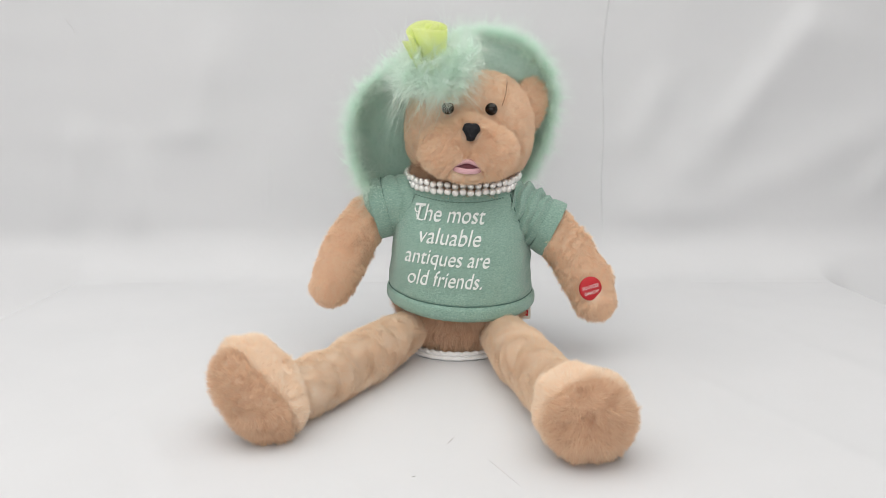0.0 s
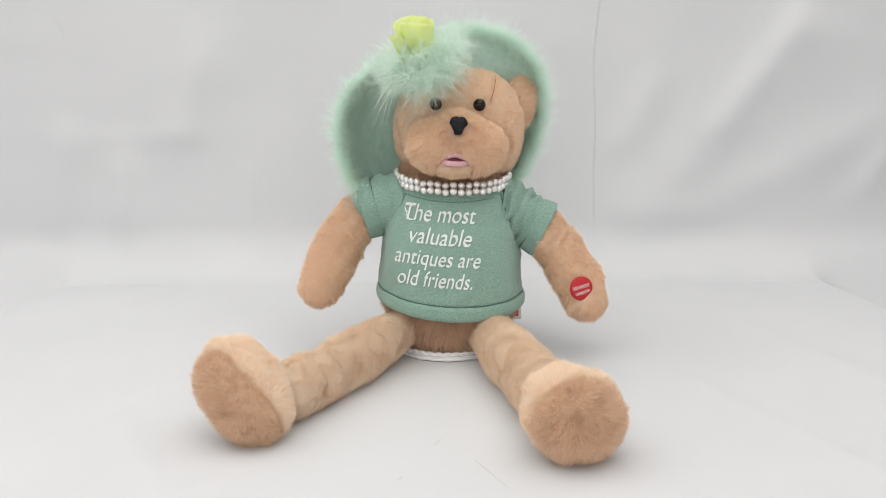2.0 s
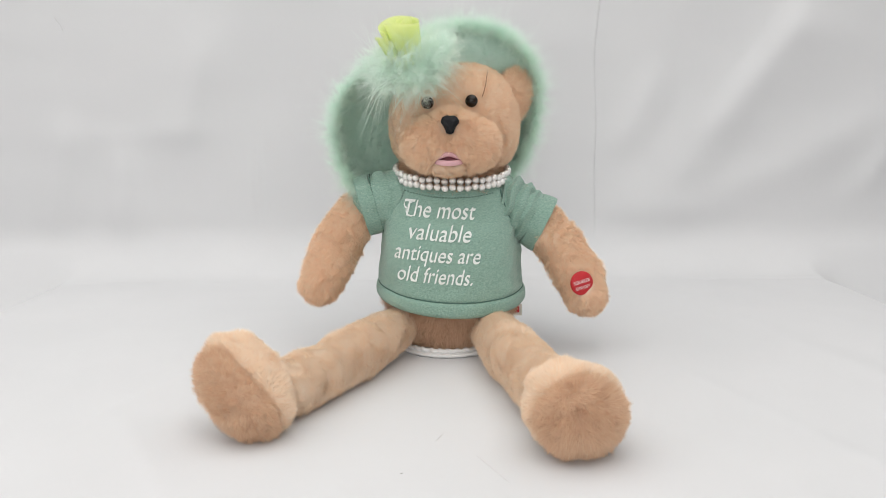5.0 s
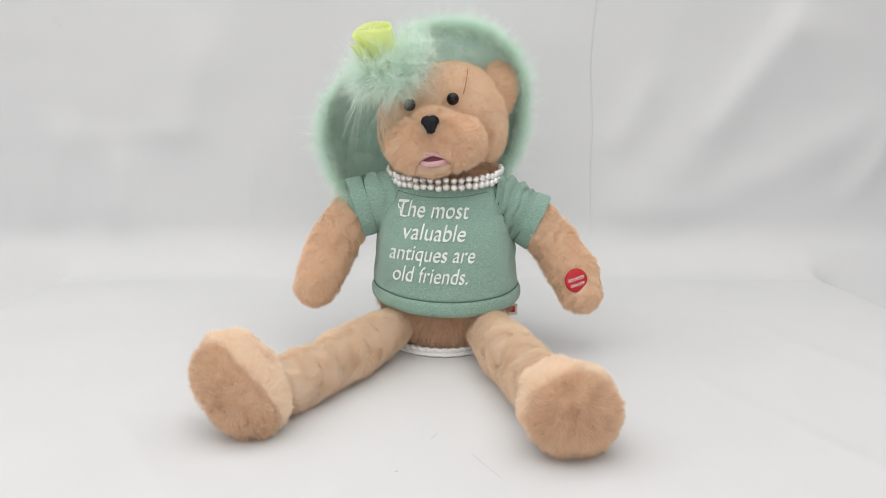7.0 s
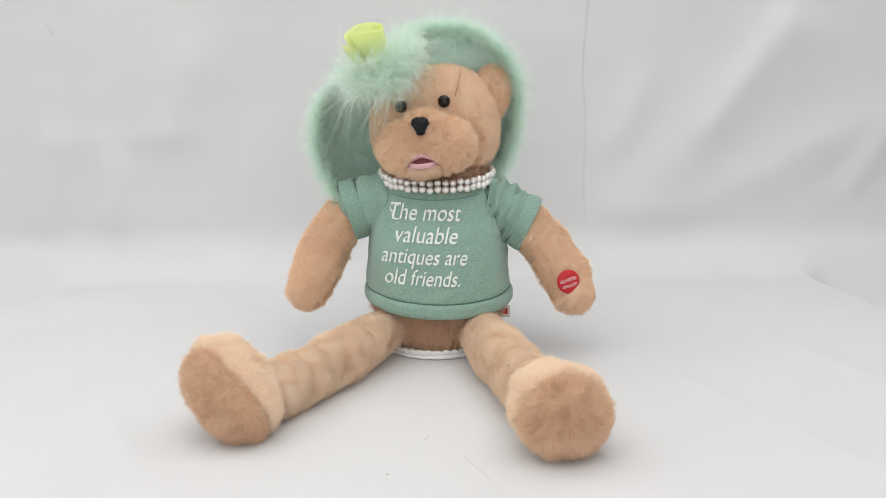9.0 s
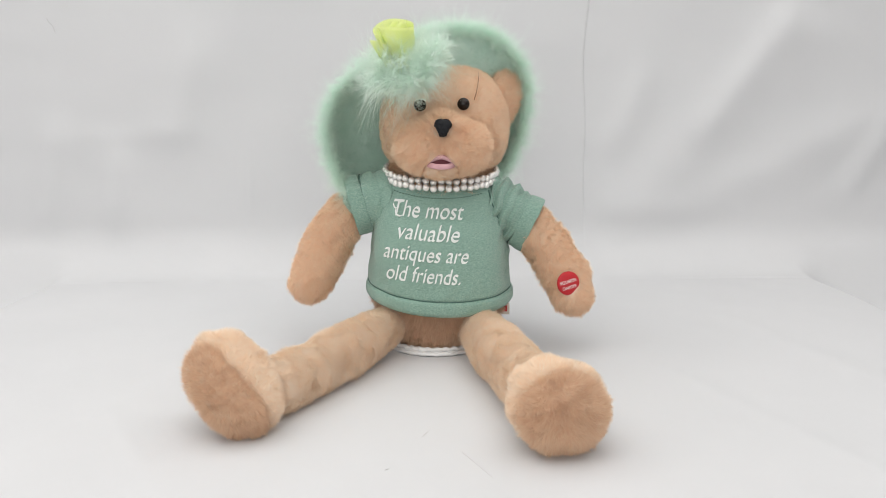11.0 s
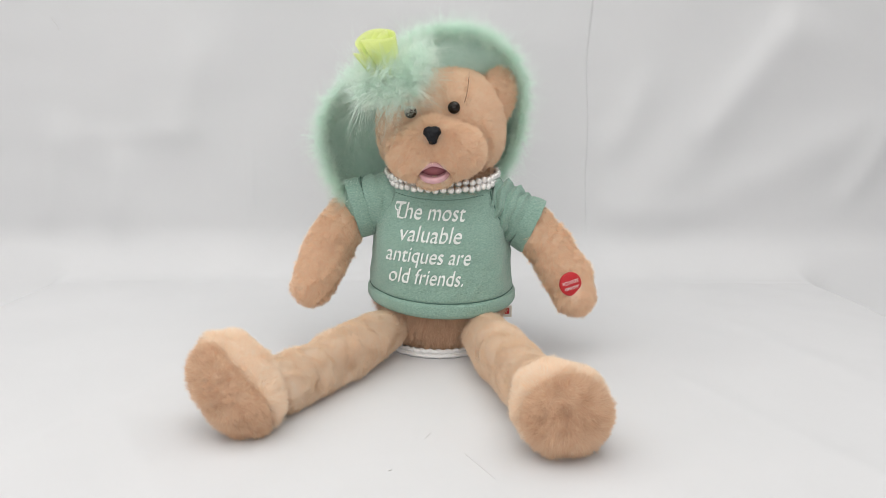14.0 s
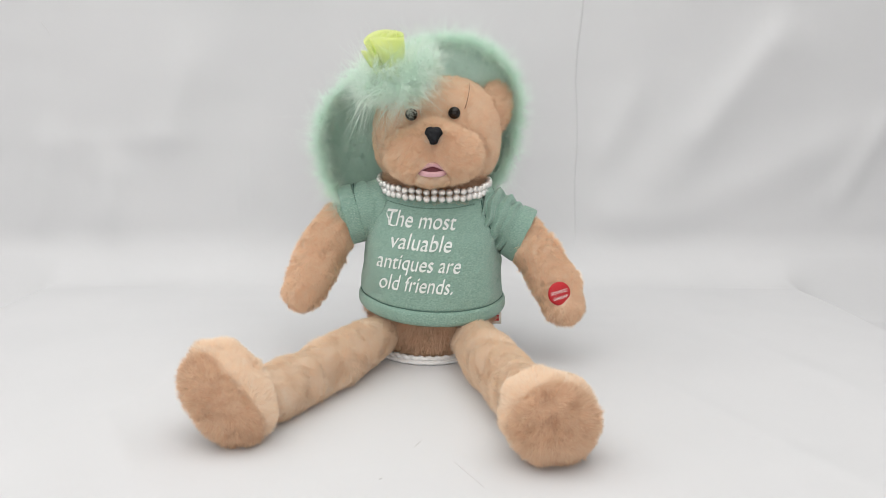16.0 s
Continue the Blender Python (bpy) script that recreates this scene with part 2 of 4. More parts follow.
def down(roots, dirs, length, width, droop=0.3, seed=3, curl=0.5, wisp=None):
    """Long soft barbs: bent tapered blades of three segments; those of one wisp bend alike."""
    r = np.random.default_rng(seed)
    n = len(roots)
    d = dirs / np.linalg.norm(dirs, axis=1)[:, None]
    bend = r.normal(size=(n, 3)) * curl
    if wisp is not None:
        bend = 0.35 * bend + 0.95 * bend[wisp]
    bend = bend + np.array([0, 0, -droop])
    side = np.cross(d, r.normal(size=(n, 3)))
    side /= np.linalg.norm(side, axis=1)[:, None]
    ln = np.asarray(length) * r.uniform(0.45, 1.2, n)
    rings = []
    for k, wd in ((0, 1.0), (0.35, 0.8), (0.7, 0.5)):
        q = roots + (d * k + bend * k * k * 0.5) * ln[:, None]
        rings += [q - side * width * wd / 2, q + side * width * wd / 2]
    rings.append(roots + (d + bend * 0.5) * ln[:, None])
    v = np.stack(rings, 1).reshape(-1, 3)
    b = (np.arange(n) * 7)[:, None]
    tri = np.concatenate([b + np.array(q) for q in ((0, 1, 3), (0, 3, 2), (2, 3, 5), (2, 5, 4), (4, 5, 6))], 0)
    return v, tri


def mesh_from(name, v, f, mat, strands=None, smooth=True):
    """A mesh of a smooth surface and, with it, its strands."""
    v = np.asarray(v, float)
    sizes = np.array([len(q) for q in f], np.int32)
    idx = np.concatenate([np.asarray(q, np.int32) for q in f]) if len(f) else np.zeros(0, np.int32)
    flags = np.full(len(sizes), smooth)
    for sv, sf in strands or ():
        idx = np.concatenate([idx, (np.asarray(sf, np.int32) + len(v)).ravel()])
        sizes = np.concatenate([sizes, np.full(len(sf), 3, np.int32)])
        flags = np.concatenate([flags, np.full(len(sf), False)])
        v = np.vstack([v, sv])
    me = bpy.data.meshes.new(name)
    me.vertices.add(len(v))
    me.vertices.foreach_set("co", v.astype(np.float32).ravel())
    me.loops.add(len(idx))
    me.loops.foreach_set("vertex_index", idx.astype(np.int32))
    me.polygons.add(len(sizes))
    me.polygons.foreach_set("loop_start", np.concatenate([[0], np.cumsum(sizes)[:-1]]).astype(np.int32))
    me.polygons.foreach_set("use_smooth", flags)
    me.update(calc_edges=True)
    me.materials.append(mat)
    return me


def place(ob, org, parent=None):
    ORG[ob.name] = np.array(org, float)
    if parent:
        ob.parent = parent
        ob.location = Vector(ORG[ob.name] - ORG[parent.name])
    else:
        ob.location = Vector(org)
    return ob


def thing(name, org, label, category, group="", kind=""):
    return tagged(place(new(name), org), label, category, group, kind)


def part(name, vf, mat, parent, label="", org=None, strands=None, smooth=True):
    """One mesh, given in the place's own coordinates, under a thing or a part."""
    o = np.array(ORG[parent.name] if org is None else org, float)
    me = mesh_from(name, np.asarray(vf[0]) - o, vf[1], mat, [(s[0] - o, s[1]) for s in strands or ()], smooth)
    ob = place(new(name, me), o, parent)
    return tagged(ob, label) if label else ob


def solid(name, vf, mat, label, category, kind="", smooth=False):
    return tagged(new(name, mesh_from(name, vf[0], vf[1], mat, None, smooth)), label, category, kind=kind)


def box(x0, x1, y0, y1, z0, z1):
    v = [(x, y, z) for x in (x0, x1) for y in (y0, y1) for z in (z0, z1)]
    return np.array(v, float), [(0, 1, 3, 2), (4, 6, 7, 5), (0, 4, 5, 1), (2, 3, 7, 6), (0, 2, 6, 4), (1, 5, 7, 3)]


# ---- the room, the table and the white sheets ----
RX, RY0, RY1, RZ0, RZ1 = 2.2, -2.6, 1.4, -0.75, 1.75
solid("floor", box(-RX, RX, RY0, RY1, RZ0 - 0.1, RZ0), M_FLOOR, "plain grey floor under the table", "floor", "structure")
solid("ceiling", box(-RX, RX, RY0, RY1, RZ1, RZ1 + 0.1), M_WALL, "plain white painted ceiling", "ceiling", "structure")
solid("wall_north", box(-RX - 0.1, RX + 0.1, RY1, RY1 + 0.1, RZ0 - 0.1, RZ1 + 0.1), M_WALL, "plain white wall behind the backdrop", "wall", "structure")
solid("wall_south", box(-RX - 0.1, RX + 0.1, RY0 - 0.1, RY0, RZ0 - 0.1, RZ1 + 0.1), M_WALL, "plain white wall", "wall", "structure")
solid("wall_west", box(-RX - 0.1, -RX, RY0, RY1, RZ0 - 0.1, RZ1 + 0.1), M_WALL, "plain white wall", "wall", "structure")
solid("wall_east", box(RX, RX + 0.1, RY0, RY1, RZ0 - 0.1, RZ1 + 0.1), M_WALL, "plain white wall", "wall", "structure")

table = thing("table", (0, 0, RZ0), "wooden table hidden under a white sheet", "table")
part("tabletop", box(-0.575, 0.575, -0.62, 0.36, -0.035, -0.006), M_WOOD, table)
for tx in (-0.53, 0.53):
    for ty in (-0.57, 0.31):
        part("leg", box(tx - 0.025, tx + 0.025, ty - 0.025, ty + 0.025, RZ0, -0.035), M_WOOD, table)


def smoothstep(x, a, b):
    t = np.clip((x - a) / (b - a), 0, 1)
    return t * t * (3 - 2 * t)


def crease(x, y, p, q, width, height):
    """A fold of the sheet along the line from p to q."""
    p, q = np.array(p), np.array(q)
    d = q - p
    ln = np.linalg.norm(d)
    d = d / ln
    s = (x - p[0]) * d[0] + (y - p[1]) * d[1]
    e = -(x - p[0]) * d[1] + (y - p[1]) * d[0]
    fade = smoothstep(s, -0.03, 0.05) * (1 - smoothstep(s, ln - 0.05, ln + 0.03))
    return height * fade * np.exp(-((e / width) ** 2))


def sheet():
    """One sheet: over the table, up in a sweep behind it, and on as the backdrop."""
    xs = np.concatenate([np.linspace(-1.5, -0.66, 60), np.linspace(-0.65, -0.58, 18), np.linspace(-0.575, 0.235, 140), np.linspace(0.244, 0.262, 16),
                         np.linspace(0.266, 0.575, 70), np.linspace(0.58, 0.65, 18), np.linspace(0.66, 1.5, 60)])
    run = np.concatenate([np.linspace(-0.70, -0.60, 16), np.linspace(-0.595, 0.29, 170), np.linspace(0.295, 0.425, 34), np.linspace(0.43, 1.65, 180)])
    x, s = np.meshgrid(xs, run, indexing="ij")
    x, s = x.ravel(), s.ravel()
    rad, y0 = 0.085, 0.315
    ang = np.clip((s - y0) / rad, 0, np.pi / 2)
    y = np.where(s < y0, s, y0 + rad * np.sin(ang))
    z = np.where(s < y0, 0, rad * (1 - np.cos(ang)))
    past = np.maximum(s - (y0 + rad * np.pi / 2), 0)
    z = z + past
    wall = smoothstep(ang, 0.0, 1.0)
    # sides and front hang over the table's edges
    e = np.clip((np.abs(x) - 0.605) / 0.07, 0, 1)
    z -= 0.06 * (e * e * (3 - 2 * e)) * (1 - wall)
    k = np.clip((-0.60 - s) / 0.10, 0, 1)
    z -= 0.40 * k ** 2.2
    p = np.stack([x, y, 0 * x], 1)
    soft = smoothstep(np.hypot(x, y + 0.12), 0.16, 0.42) * (s < y0)
    z += soft * (0.0014 * ripple(p, 0.16, 21) + 0.0005 * ripple(p, 0.05, 22))
    flat = s < y0
    for a, b, w, h in (((0.023, -0.303), (0.05, -0.36), 0.003, 0.0008), ((-0.30, -0.20), (-0.20, -0.36), 0.012, 0.0014), ((0.24, -0.10), (0.34, -0.36), 0.014, 0.0014),
                       ((-0.10, -0.33), (-0.02, -0.42), 0.006, 0.001), ((0.38, 0.10), (0.46, -0.25), 0.02, 0.0016), ((-0.45, 0.15), (-0.35, -0.15), 0.02, 0.0016),
                       ((0.00, -0.12), (-0.012, -0.30), 0.004, 0.0006), ((-0.26, -0.08), (-0.34, -0.30), 0.008, 0.001)):
        z += flat * crease(x, y, a, b, w, h)
    # folds of the hanging part
    q = np.stack([x, 0 * x, z], 1)
    hang = smoothstep(z, 0.03, 0.12) * (~flat)
    y = y + hang * (0.0035 * ripple(q, 0.30, 31) + 0.0010 * ripple(q, 0.08, 32))
    y += hang * 0.0022 * smoothstep(x - 0.003 * np.sin(z * 14) - 0.002 * np.sin(z * 31), 0.2515, 0.2550)
    y -= hang * crease(x, z, (-0.311, 0.10), (-0.308, 0.22), 0.004, 0.0025)
    for a, b, w, h in (((0.30, 0.06), (0.62, 0.42), 0.05, 0.007), ((0.33, 0.05), (0.75, 0.26), 0.04, 0.005), ((0.44, 0.22), (0.60, 0.44), 0.025, 0.004),
                       ((-0.545, 0.02), (-0.53, 0.22), 0.028, 0.006), ((-0.66, 0.05), (-0.62, 0.26), 0.03, 0.006), ((-0.60, 0.230), (-0.38, 0.238), 0.02, 0.002),
                       ((0.70, 0.12), (0.80, 0.30), 0.02, 0.006), ((-0.44, 0.20), (-0.38, 0.40), 0.04, 0.006), ((0.30, 0.20), (0.36, 0.34), 0.03, 0.005)):
        y -= hang * crease(x, z, a, b, w, 1.35 * h)
    v = np.stack([x, y, z], 1)
    return v, [tuple(reversed(f)) for f in grid_faces(len(xs), len(run), False)]


solid("backdrop", sheet(), M_SHEET, "white creased backdrop sheet spread over a table and hung up behind", "backdrop", "structure", True)

# ---- the bear ----
PIVOT, NECK = Vector((0, 0, 0.02)), Vector((0, 0.01, 0.185))
bear = thing("teddy_bear", (0, 0, 0), "tan plush teddy bear sitting with its legs spread, mouth moving", "teddy bear")

# round white stand with a scalloped rim
th = np.linspace(0, 2 * np.pi, 96, endpoint=False)
rim = []
for z, r in ((0.0004, 0.0), (0.0004, 0.060), (0.0022, 0.0625), (0.0045, 0.061), (0.0050, 0.055), (0.0070, 0.050), (0.0075, 0.0)):
    rr = r + (0.0012 * np.cos(th * 24) if 0.05 < r < 0.0605 else 0)
    rim.append(np.stack([0.004 + rr * np.cos(th), -0.008 + rr * np.sin(th), z + 0 * th], 1))
part("base_plate", (np.vstack(rim), grid_faces(len(rim), 96, True)), M_PLASTIC, bear, "round white plastic base with a scalloped rim")

ring = []
ph = np.linspace(0, 2 * np.pi, 10, endpoint=False)
for q in np.linspace(0, 2 * np.pi, 288, endpoint=False):
    rr = 0.0026 * (1 + 0.28 * np.sin(36 * q + ph))
    ring.append(np.stack([0.004 + (0.0560 + rr * np.cos(ph)) * math.cos(q), -0.008 + (0.0560 + rr * np.cos(ph)) * math.sin(q), 0.0068 + rr * np.sin(ph)], 1))
rope = grid_faces(288, 10, True) + [(287 * 10 + j, 287 * 10 + (j + 1) % 10, (j + 1) % 10, j) for j in range(10)]
part("rope_rim", (np.vstack(ring), rope), M_PLASTIC, bear, "white twisted rope edging of the base")

TORSO = [(0.005, -0.004, 0.008, 0.050, 0.050), (0.006, -0.004, 0.028, 0.064, 0.060), (0.007, -0.002, 0.06, 0.073, 0.069),
         (0.0075, 0.0, 0.11, 0.070, 0.067), (0.0075, 0.002, 0.15, 0.062, 0.058), (0.009, 0.004, 0.195, 0.054, 0.050)]
tv = tube(TORSO, 30, 48, True, True, up=(0, 1, 0))
# Fur shows below the hem and at the neck; its shade is in the colour.
torso = part("torso", tv, M_FUR_LOW, bear, "plush lower body, coloured darker for the shade under the shirt", PIVOT,
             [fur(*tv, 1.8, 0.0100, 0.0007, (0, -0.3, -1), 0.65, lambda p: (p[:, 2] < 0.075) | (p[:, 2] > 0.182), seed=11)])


def limb(name, stations, parent, label, comb, org, seed, length=0.006, keep=None, mat=None, lean=0.95, clump=0.006, wild=0.3):
    vf = tube(stations, 44, 48, True, True)
    v = vf[0] + vertex_normals(vf[0], tri_split(*vf)) * (0.0013 * ripple(vf[0], 0.022, seed) + 0.0006 * ripple(vf[0], 0.009, seed + 90))[:, None]
    return part(name, (v, vf[1]), mat or M_FUR, parent, label, org, [fur(v, vf[1], 2.3, length, 0.00052, comb, lean, keep, clump, seed, wild)])


def beyond(mouth, out):
    """Bare of fur inside the sleeve."""
    mouth, out = np.array(mouth), np.array(out) / np.linalg.norm(out)
    return lambda p: (p - mouth) @ out > 0.001


CUFF_A, OUT_A = (-0.0915, -0.008, 0.1610), (-0.95, -0.12, -0.26)
CUFF_B, OUT_B = (0.1130, -0.010, 0.1385), (0.86, -0.15, -0.42)
arm_a = limb("arm", [(-0.070, 0.004, 0.166, 0.022, 0.022), (-0.098, -0.006, 0.150, 0.0245, 0.025), (-0.119, -0.020, 0.121, 0.0255, 0.026),
                     (-0.131, -0.036, 0.093, 0.0245, 0.025), (-0.137, -0.046, 0.079, 0.021, 0.022)], bear, "tan plush arm hanging at the side", (-0.3, -0.3, -1), PIVOT, 21, keep=beyond(CUFF_A, OUT_A))
arm_b = limb("arm", [(0.082, 0.004, 0.160, 0.022, 0.022), (0.1085, -0.010, 0.140, 0.0245, 0.025), (0.1315, -0.026, 0.112, 0.0250, 0.0255),
                     (0.149, -0.042, 0.084, 0.025, 0.0255), (0.155, -0.052, 0.066, 0.022, 0.023)], bear, "tan plush arm with a red patch on the paw", (0.3, -0.3, -1), PIVOT, 22, keep=lambda p: beyond(CUFF_B, OUT_B)(p) & (np.linalg.norm(p - np.array((0.1465, -0.0690, 0.0835)), axis=1) > 0.0128))

limb("leg", [(-0.035, -0.020, 0.034, 0.019, 0.0195), (-0.053, -0.055, 0.0310, 0.0205, 0.0210), (-0.088, -0.120, 0.0265, 0.0255, 0.0265),
             (-0.119, -0.180, 0.0250, 0.0245, 0.0245), (-0.142, -0.222, 0.0260, 0.0245, 0.0245)], bear, "tan plush leg stretched forward", (-0.5, -0.85, 0.1), (-0.03, -0.01, 0.03), 23, 0.0068, None, M_FUR_LEG, 1.10, 0.020, 0.24)
limb("leg", [(0.041, -0.022, 0.033, 0.019, 0.0195), (0.0515, -0.058, 0.0300, 0.0215, 0.0215), (0.067, -0.130, 0.0260, 0.0275, 0.0265),
             (0.083, -0.200, 0.0260, 0.0265, 0.0255), (0.093, -0.255, 0.0270, 0.0255, 0.0250)], bear, "tan plush leg stretched forward", (0.2, -0.95, 0.1), (0.04, -0.02, 0.03), 24, 0.0068, None, M_FUR_LEG, 1.10, 0.020, 0.24)


def foot(centre, heading, roll, radii, sole_way, reach, seed):
    """A plush foot: an upper in the legs' lightened fur, and a browner domed sole inside a sunk seam. sole_way: where
    the sole looks; reach: degrees from there to its seam.
    """
    m = Matrix.Translation(centre) @ pose(0, 0, 0, 0, 0, heading) @ pose(0, 0, 0, 0, roll, 0)
    turn, mid = np.array(m.to_3x3()), np.array(m.translation)
    way = np.array(Vector(sole_way).normalized()) @ turn
    rad = np.array((radii[0], radii[2], radii[1]))
    v, f = ball((0, 0, 0), radii, (90, 0, 0), 2.15, 72, 80)

    def off_seam(q):
        """Degrees past the seam; under 0 on the sole. The seam wavers a little."""
        u = q / rad
        u /= np.linalg.norm(u, axis=1)[:, None]
        return np.degrees(np.arccos(np.clip(u @ way, -1, 1))) - reach + 2.5 * ripple(q, 0.018, seed)

    n = vertex_normals(v, tri_split(v, f))
    off = off_seam(v)
    v = v + n * (0.0012 * ripple(v, 0.02, seed + 2) - 0.0065 * np.exp(-((off / 5.0) ** 2)) + 0.0008 * np.exp(-(((off - 15) / 10) ** 2)))[:, None]
    w = v @ turn.T + mid
    w[:, 2] = np.maximum(w[:, 2], 0.0022)

    def local(p):
        return (p - mid) @ turn

    def comb_sole(p):
        q = local(p)
        c = q - (q @ way)[:, None] * way
        return c @ turn.T * 26 + np.array((0, 0, -0.25))

    def comb_top(p):
        return np.tile(-way @ turn.T, (len(p), 1)) * 0.8 + np.array((0, 0, 0.15))

    ob = part("foot", (w, f), M_FUR_LEG, bear, "rounded plush foot with a darker sole", centre,
              [fur(w, f, 2.4, 0.0058, 0.0005, comb_top, 1.0, lambda p: off_seam(local(p)) > 3.0, 0.009, seed, 0.25)])
    inside = off_seam(local(w)) < -1.0
    index = -np.ones(len(w), int)
    index[inside] = np.arange(inside.sum())
    cap = [tuple(index[list(q)]) for q in f if all(inside[list(q)])]
    cv = (w + vertex_normals(w, tri_split(w, f)) * 0.0008)[inside]
    part("sole", (cv, cap), M_FUR_SOLE, ob, "darker brown plush sole", centre, [fur(cv, cap, 2.6, 0.0062, 0.0005, comb_sole, 0.62, None, 0.006, seed + 1, 0.34)])
    return ob


foot((-0.1680, -0.250, 0.0400), -32, -47, (0.0300, 0.0480, 0.0330), (-0.50, -0.78, -0.36), 80, 31)
foot((0.1000, -0.292, 0.0355), 14, 20, (0.0390, 0.0350, 0.0350), (0.20, -0.95, -0.20), 74, 33)

# ---- the head ----
hv, hf = ball((0.0125, 0.004, 0.2540), (0.0725, 0.064, 0.0680), (0, 0, 0), 2.15, 44, 64)
low = smoothstep(0.255 - hv[:, 2], 0.0, 0.05)
hv[:, 0] = 0.0125 + (hv[:, 0] - 0.0125) * (1 + 0.06 * low)
brow = np.exp(-(((hv[:, 0] - 0.008) / 0.035) ** 2 + ((hv[:, 2] - 0.268) / 0.012) ** 2)) * (hv[:, 1] < 0)
hv[:, 1] += 0.004 * brow
# sunk line where the muzzle is sewn on
round_muzzle = np.sqrt(((hv[:, 0] - 0.0085) / 0.0505) ** 2 + ((hv[:, 2] - 0.2265) / 0.0300) ** 2)
hv[:, 1] += 0.0075 * np.exp(-(((round_muzzle - 1.02) / 0.13) ** 2)) * (hv[:, 1] < -0.01)


def face_comb(p):
    """Hair runs out from the bridge of the nose."""
    d = p - np.array((0.008, -0.08, 0.262))
    return d / (np.linalg.norm(d, axis=1)[:, None] + 1e-6)


def off_eyes(p):
    k = np.ones(len(p), bool)
    for e in ((-0.016, -0.058, 0.270), (0.030, -0.058, 0.272)):
        k &= np.linalg.norm((p - np.array(e)) * np.array((1, 1, 1.12)), axis=1) > 0.0066
    return k


head = part("head", (hv, hf), M_FUR, bear, "tan plush head with a sewn seam", NECK,
            [fur(hv, hf, 2.4, 0.0042, 0.0005, face_comb, 1.08, lambda p: off_eyes(p) & (p[:, 1] < 0.05), 0.008, 41, 0.22)])

mv, mf = ball((0.0085, -0.058, 0.2265), (0.0505, 0.0345, 0.0295), (6, 0, 0), 2.5, 44, 64)
cleft = np.exp(-(((mv[:, 0] - 0.0075) / 0.006) ** 2)) * (mv[:, 1] < -0.06) * (mv[:, 2] < 0.24)
mv[:, 1] += 0.003 * cleft
bridge = np.exp(-(((mv[:, 0] - 0.008) / 0.018) ** 2)) * (mv[:, 2] > 0.235)
mv[:, 2] += 0.008 * bridge
arch = 0.2160 - 0.011 * np.clip((mv[:, 0] - 0.0065) / 0.0165, -2.2, 2.2) ** 2
mv[:, 2] = np.where(mv[:, 1] < -0.05, np.maximum(mv[:, 2], arch), mv[:, 2])


def off_mouth(p):
    return ~((np.abs(p[:, 0] - 0.0065) < 0.0165) & (p[:, 2] < 0.2198 - 0.011 * ((p[:, 0] - 0.0065) / 0.0165) ** 2) & (p[:, 1] < -0.05)) & off_eyes(p) & (np.linalg.norm((p - np.array((0.0075, -0.092, 0.246))) * np.array((1, 0.6, 1)), axis=1) > 0.0095)


part("muzzle", (mv, mf), M_FUR, head, "rounded plush muzzle", (0.008, -0.05, 0.227),
     [fur(mv, mf, 2.8, 0.0062, 0.00046, face_comb, 0.80, off_mouth, 0.0055, 43, 0.34)])

for ex, ez in ((-0.016, 0.270), (0.030, 0.272)):
    part("eye", ball((ex, -0.0572, ez), (0.0066, 0.0060, 0.0066), rows=20, seg=28), M_EYE, head, "shiny black eye", (ex, -0.06, ez))

# nose: a wide top with two soft lobes over a narrow stem, in satin stitch
nv, nf = ball((0.0075, -0.0925, 0.2465), (0.0086, 0.0058, 0.0080), (0, 0, 0), 3.4, 40, 56)
drop = smoothstep(0.2475 - nv[:, 2], 0.0, 0.0055)
nv[:, 0] = 0.0075 + (nv[:, 0] - 0.0075) * (1 - 0.40 * drop)
nv[:, 2] -= 0.0018 * np.clip((0.2465 - nv[:, 2]) / 0.008, 0, 1) ** 2 + 0.0004 * np.exp(-(((nv[:, 0] - 0.0075) / 0.0022) ** 2)) * (nv[:, 2] > 0.250)
nv = nv + vertex_normals(nv, tri_split(nv, nf)) * (0.0004 * ripple(nv, 0.0020, 49) + 0.00035 * np.sin(nv[:, 0] / 0.00028 + ripple(nv, 0.004, 48)))[:, None]
part("nose", (nv, nf), M_NOSE, head, "black stitched nose", (0.0075, -0.09, 0.2465))

# ear: thick rounded flap
ev, ef = ball((0.0780, 0.001, 0.283), (0.0225, 0.0115, 0.032), (0, 20, 35), 2.2, 28, 40)
part("ear", (ev, ef), M_FUR, head, "rounded plush ear", (0.075, 0.01, 0.28), [fur(ev, ef, 1.9, 0.0055, 0.00055, (0.5, -0.5, 0.5), 0.7, seed=45)])

# seam from the brow to the crown
sp = spline([(0.0475, 0, 0.3085), (0.0468, 0, 0.300), (0.0445, 0, 0.287), (0.0415, 0, 0.277)], 14)
sp[:, 1] = 0.004 - 0.064 * np.clip(1 - np.abs((sp[:, 0] - 0.0125) / 0.0725) ** 2.15 - np.abs((sp[:, 2] - 0.254) / 0.068) ** 2.15, 0, 1) ** (1 / 2.15) - 0.0022
part("head_seam", tube([(*p, 0.0004, 0.0004) for p in sp], 14, 8), M_SEAM, head, "thin dark seam", (0.05, -0.05, 0.3))

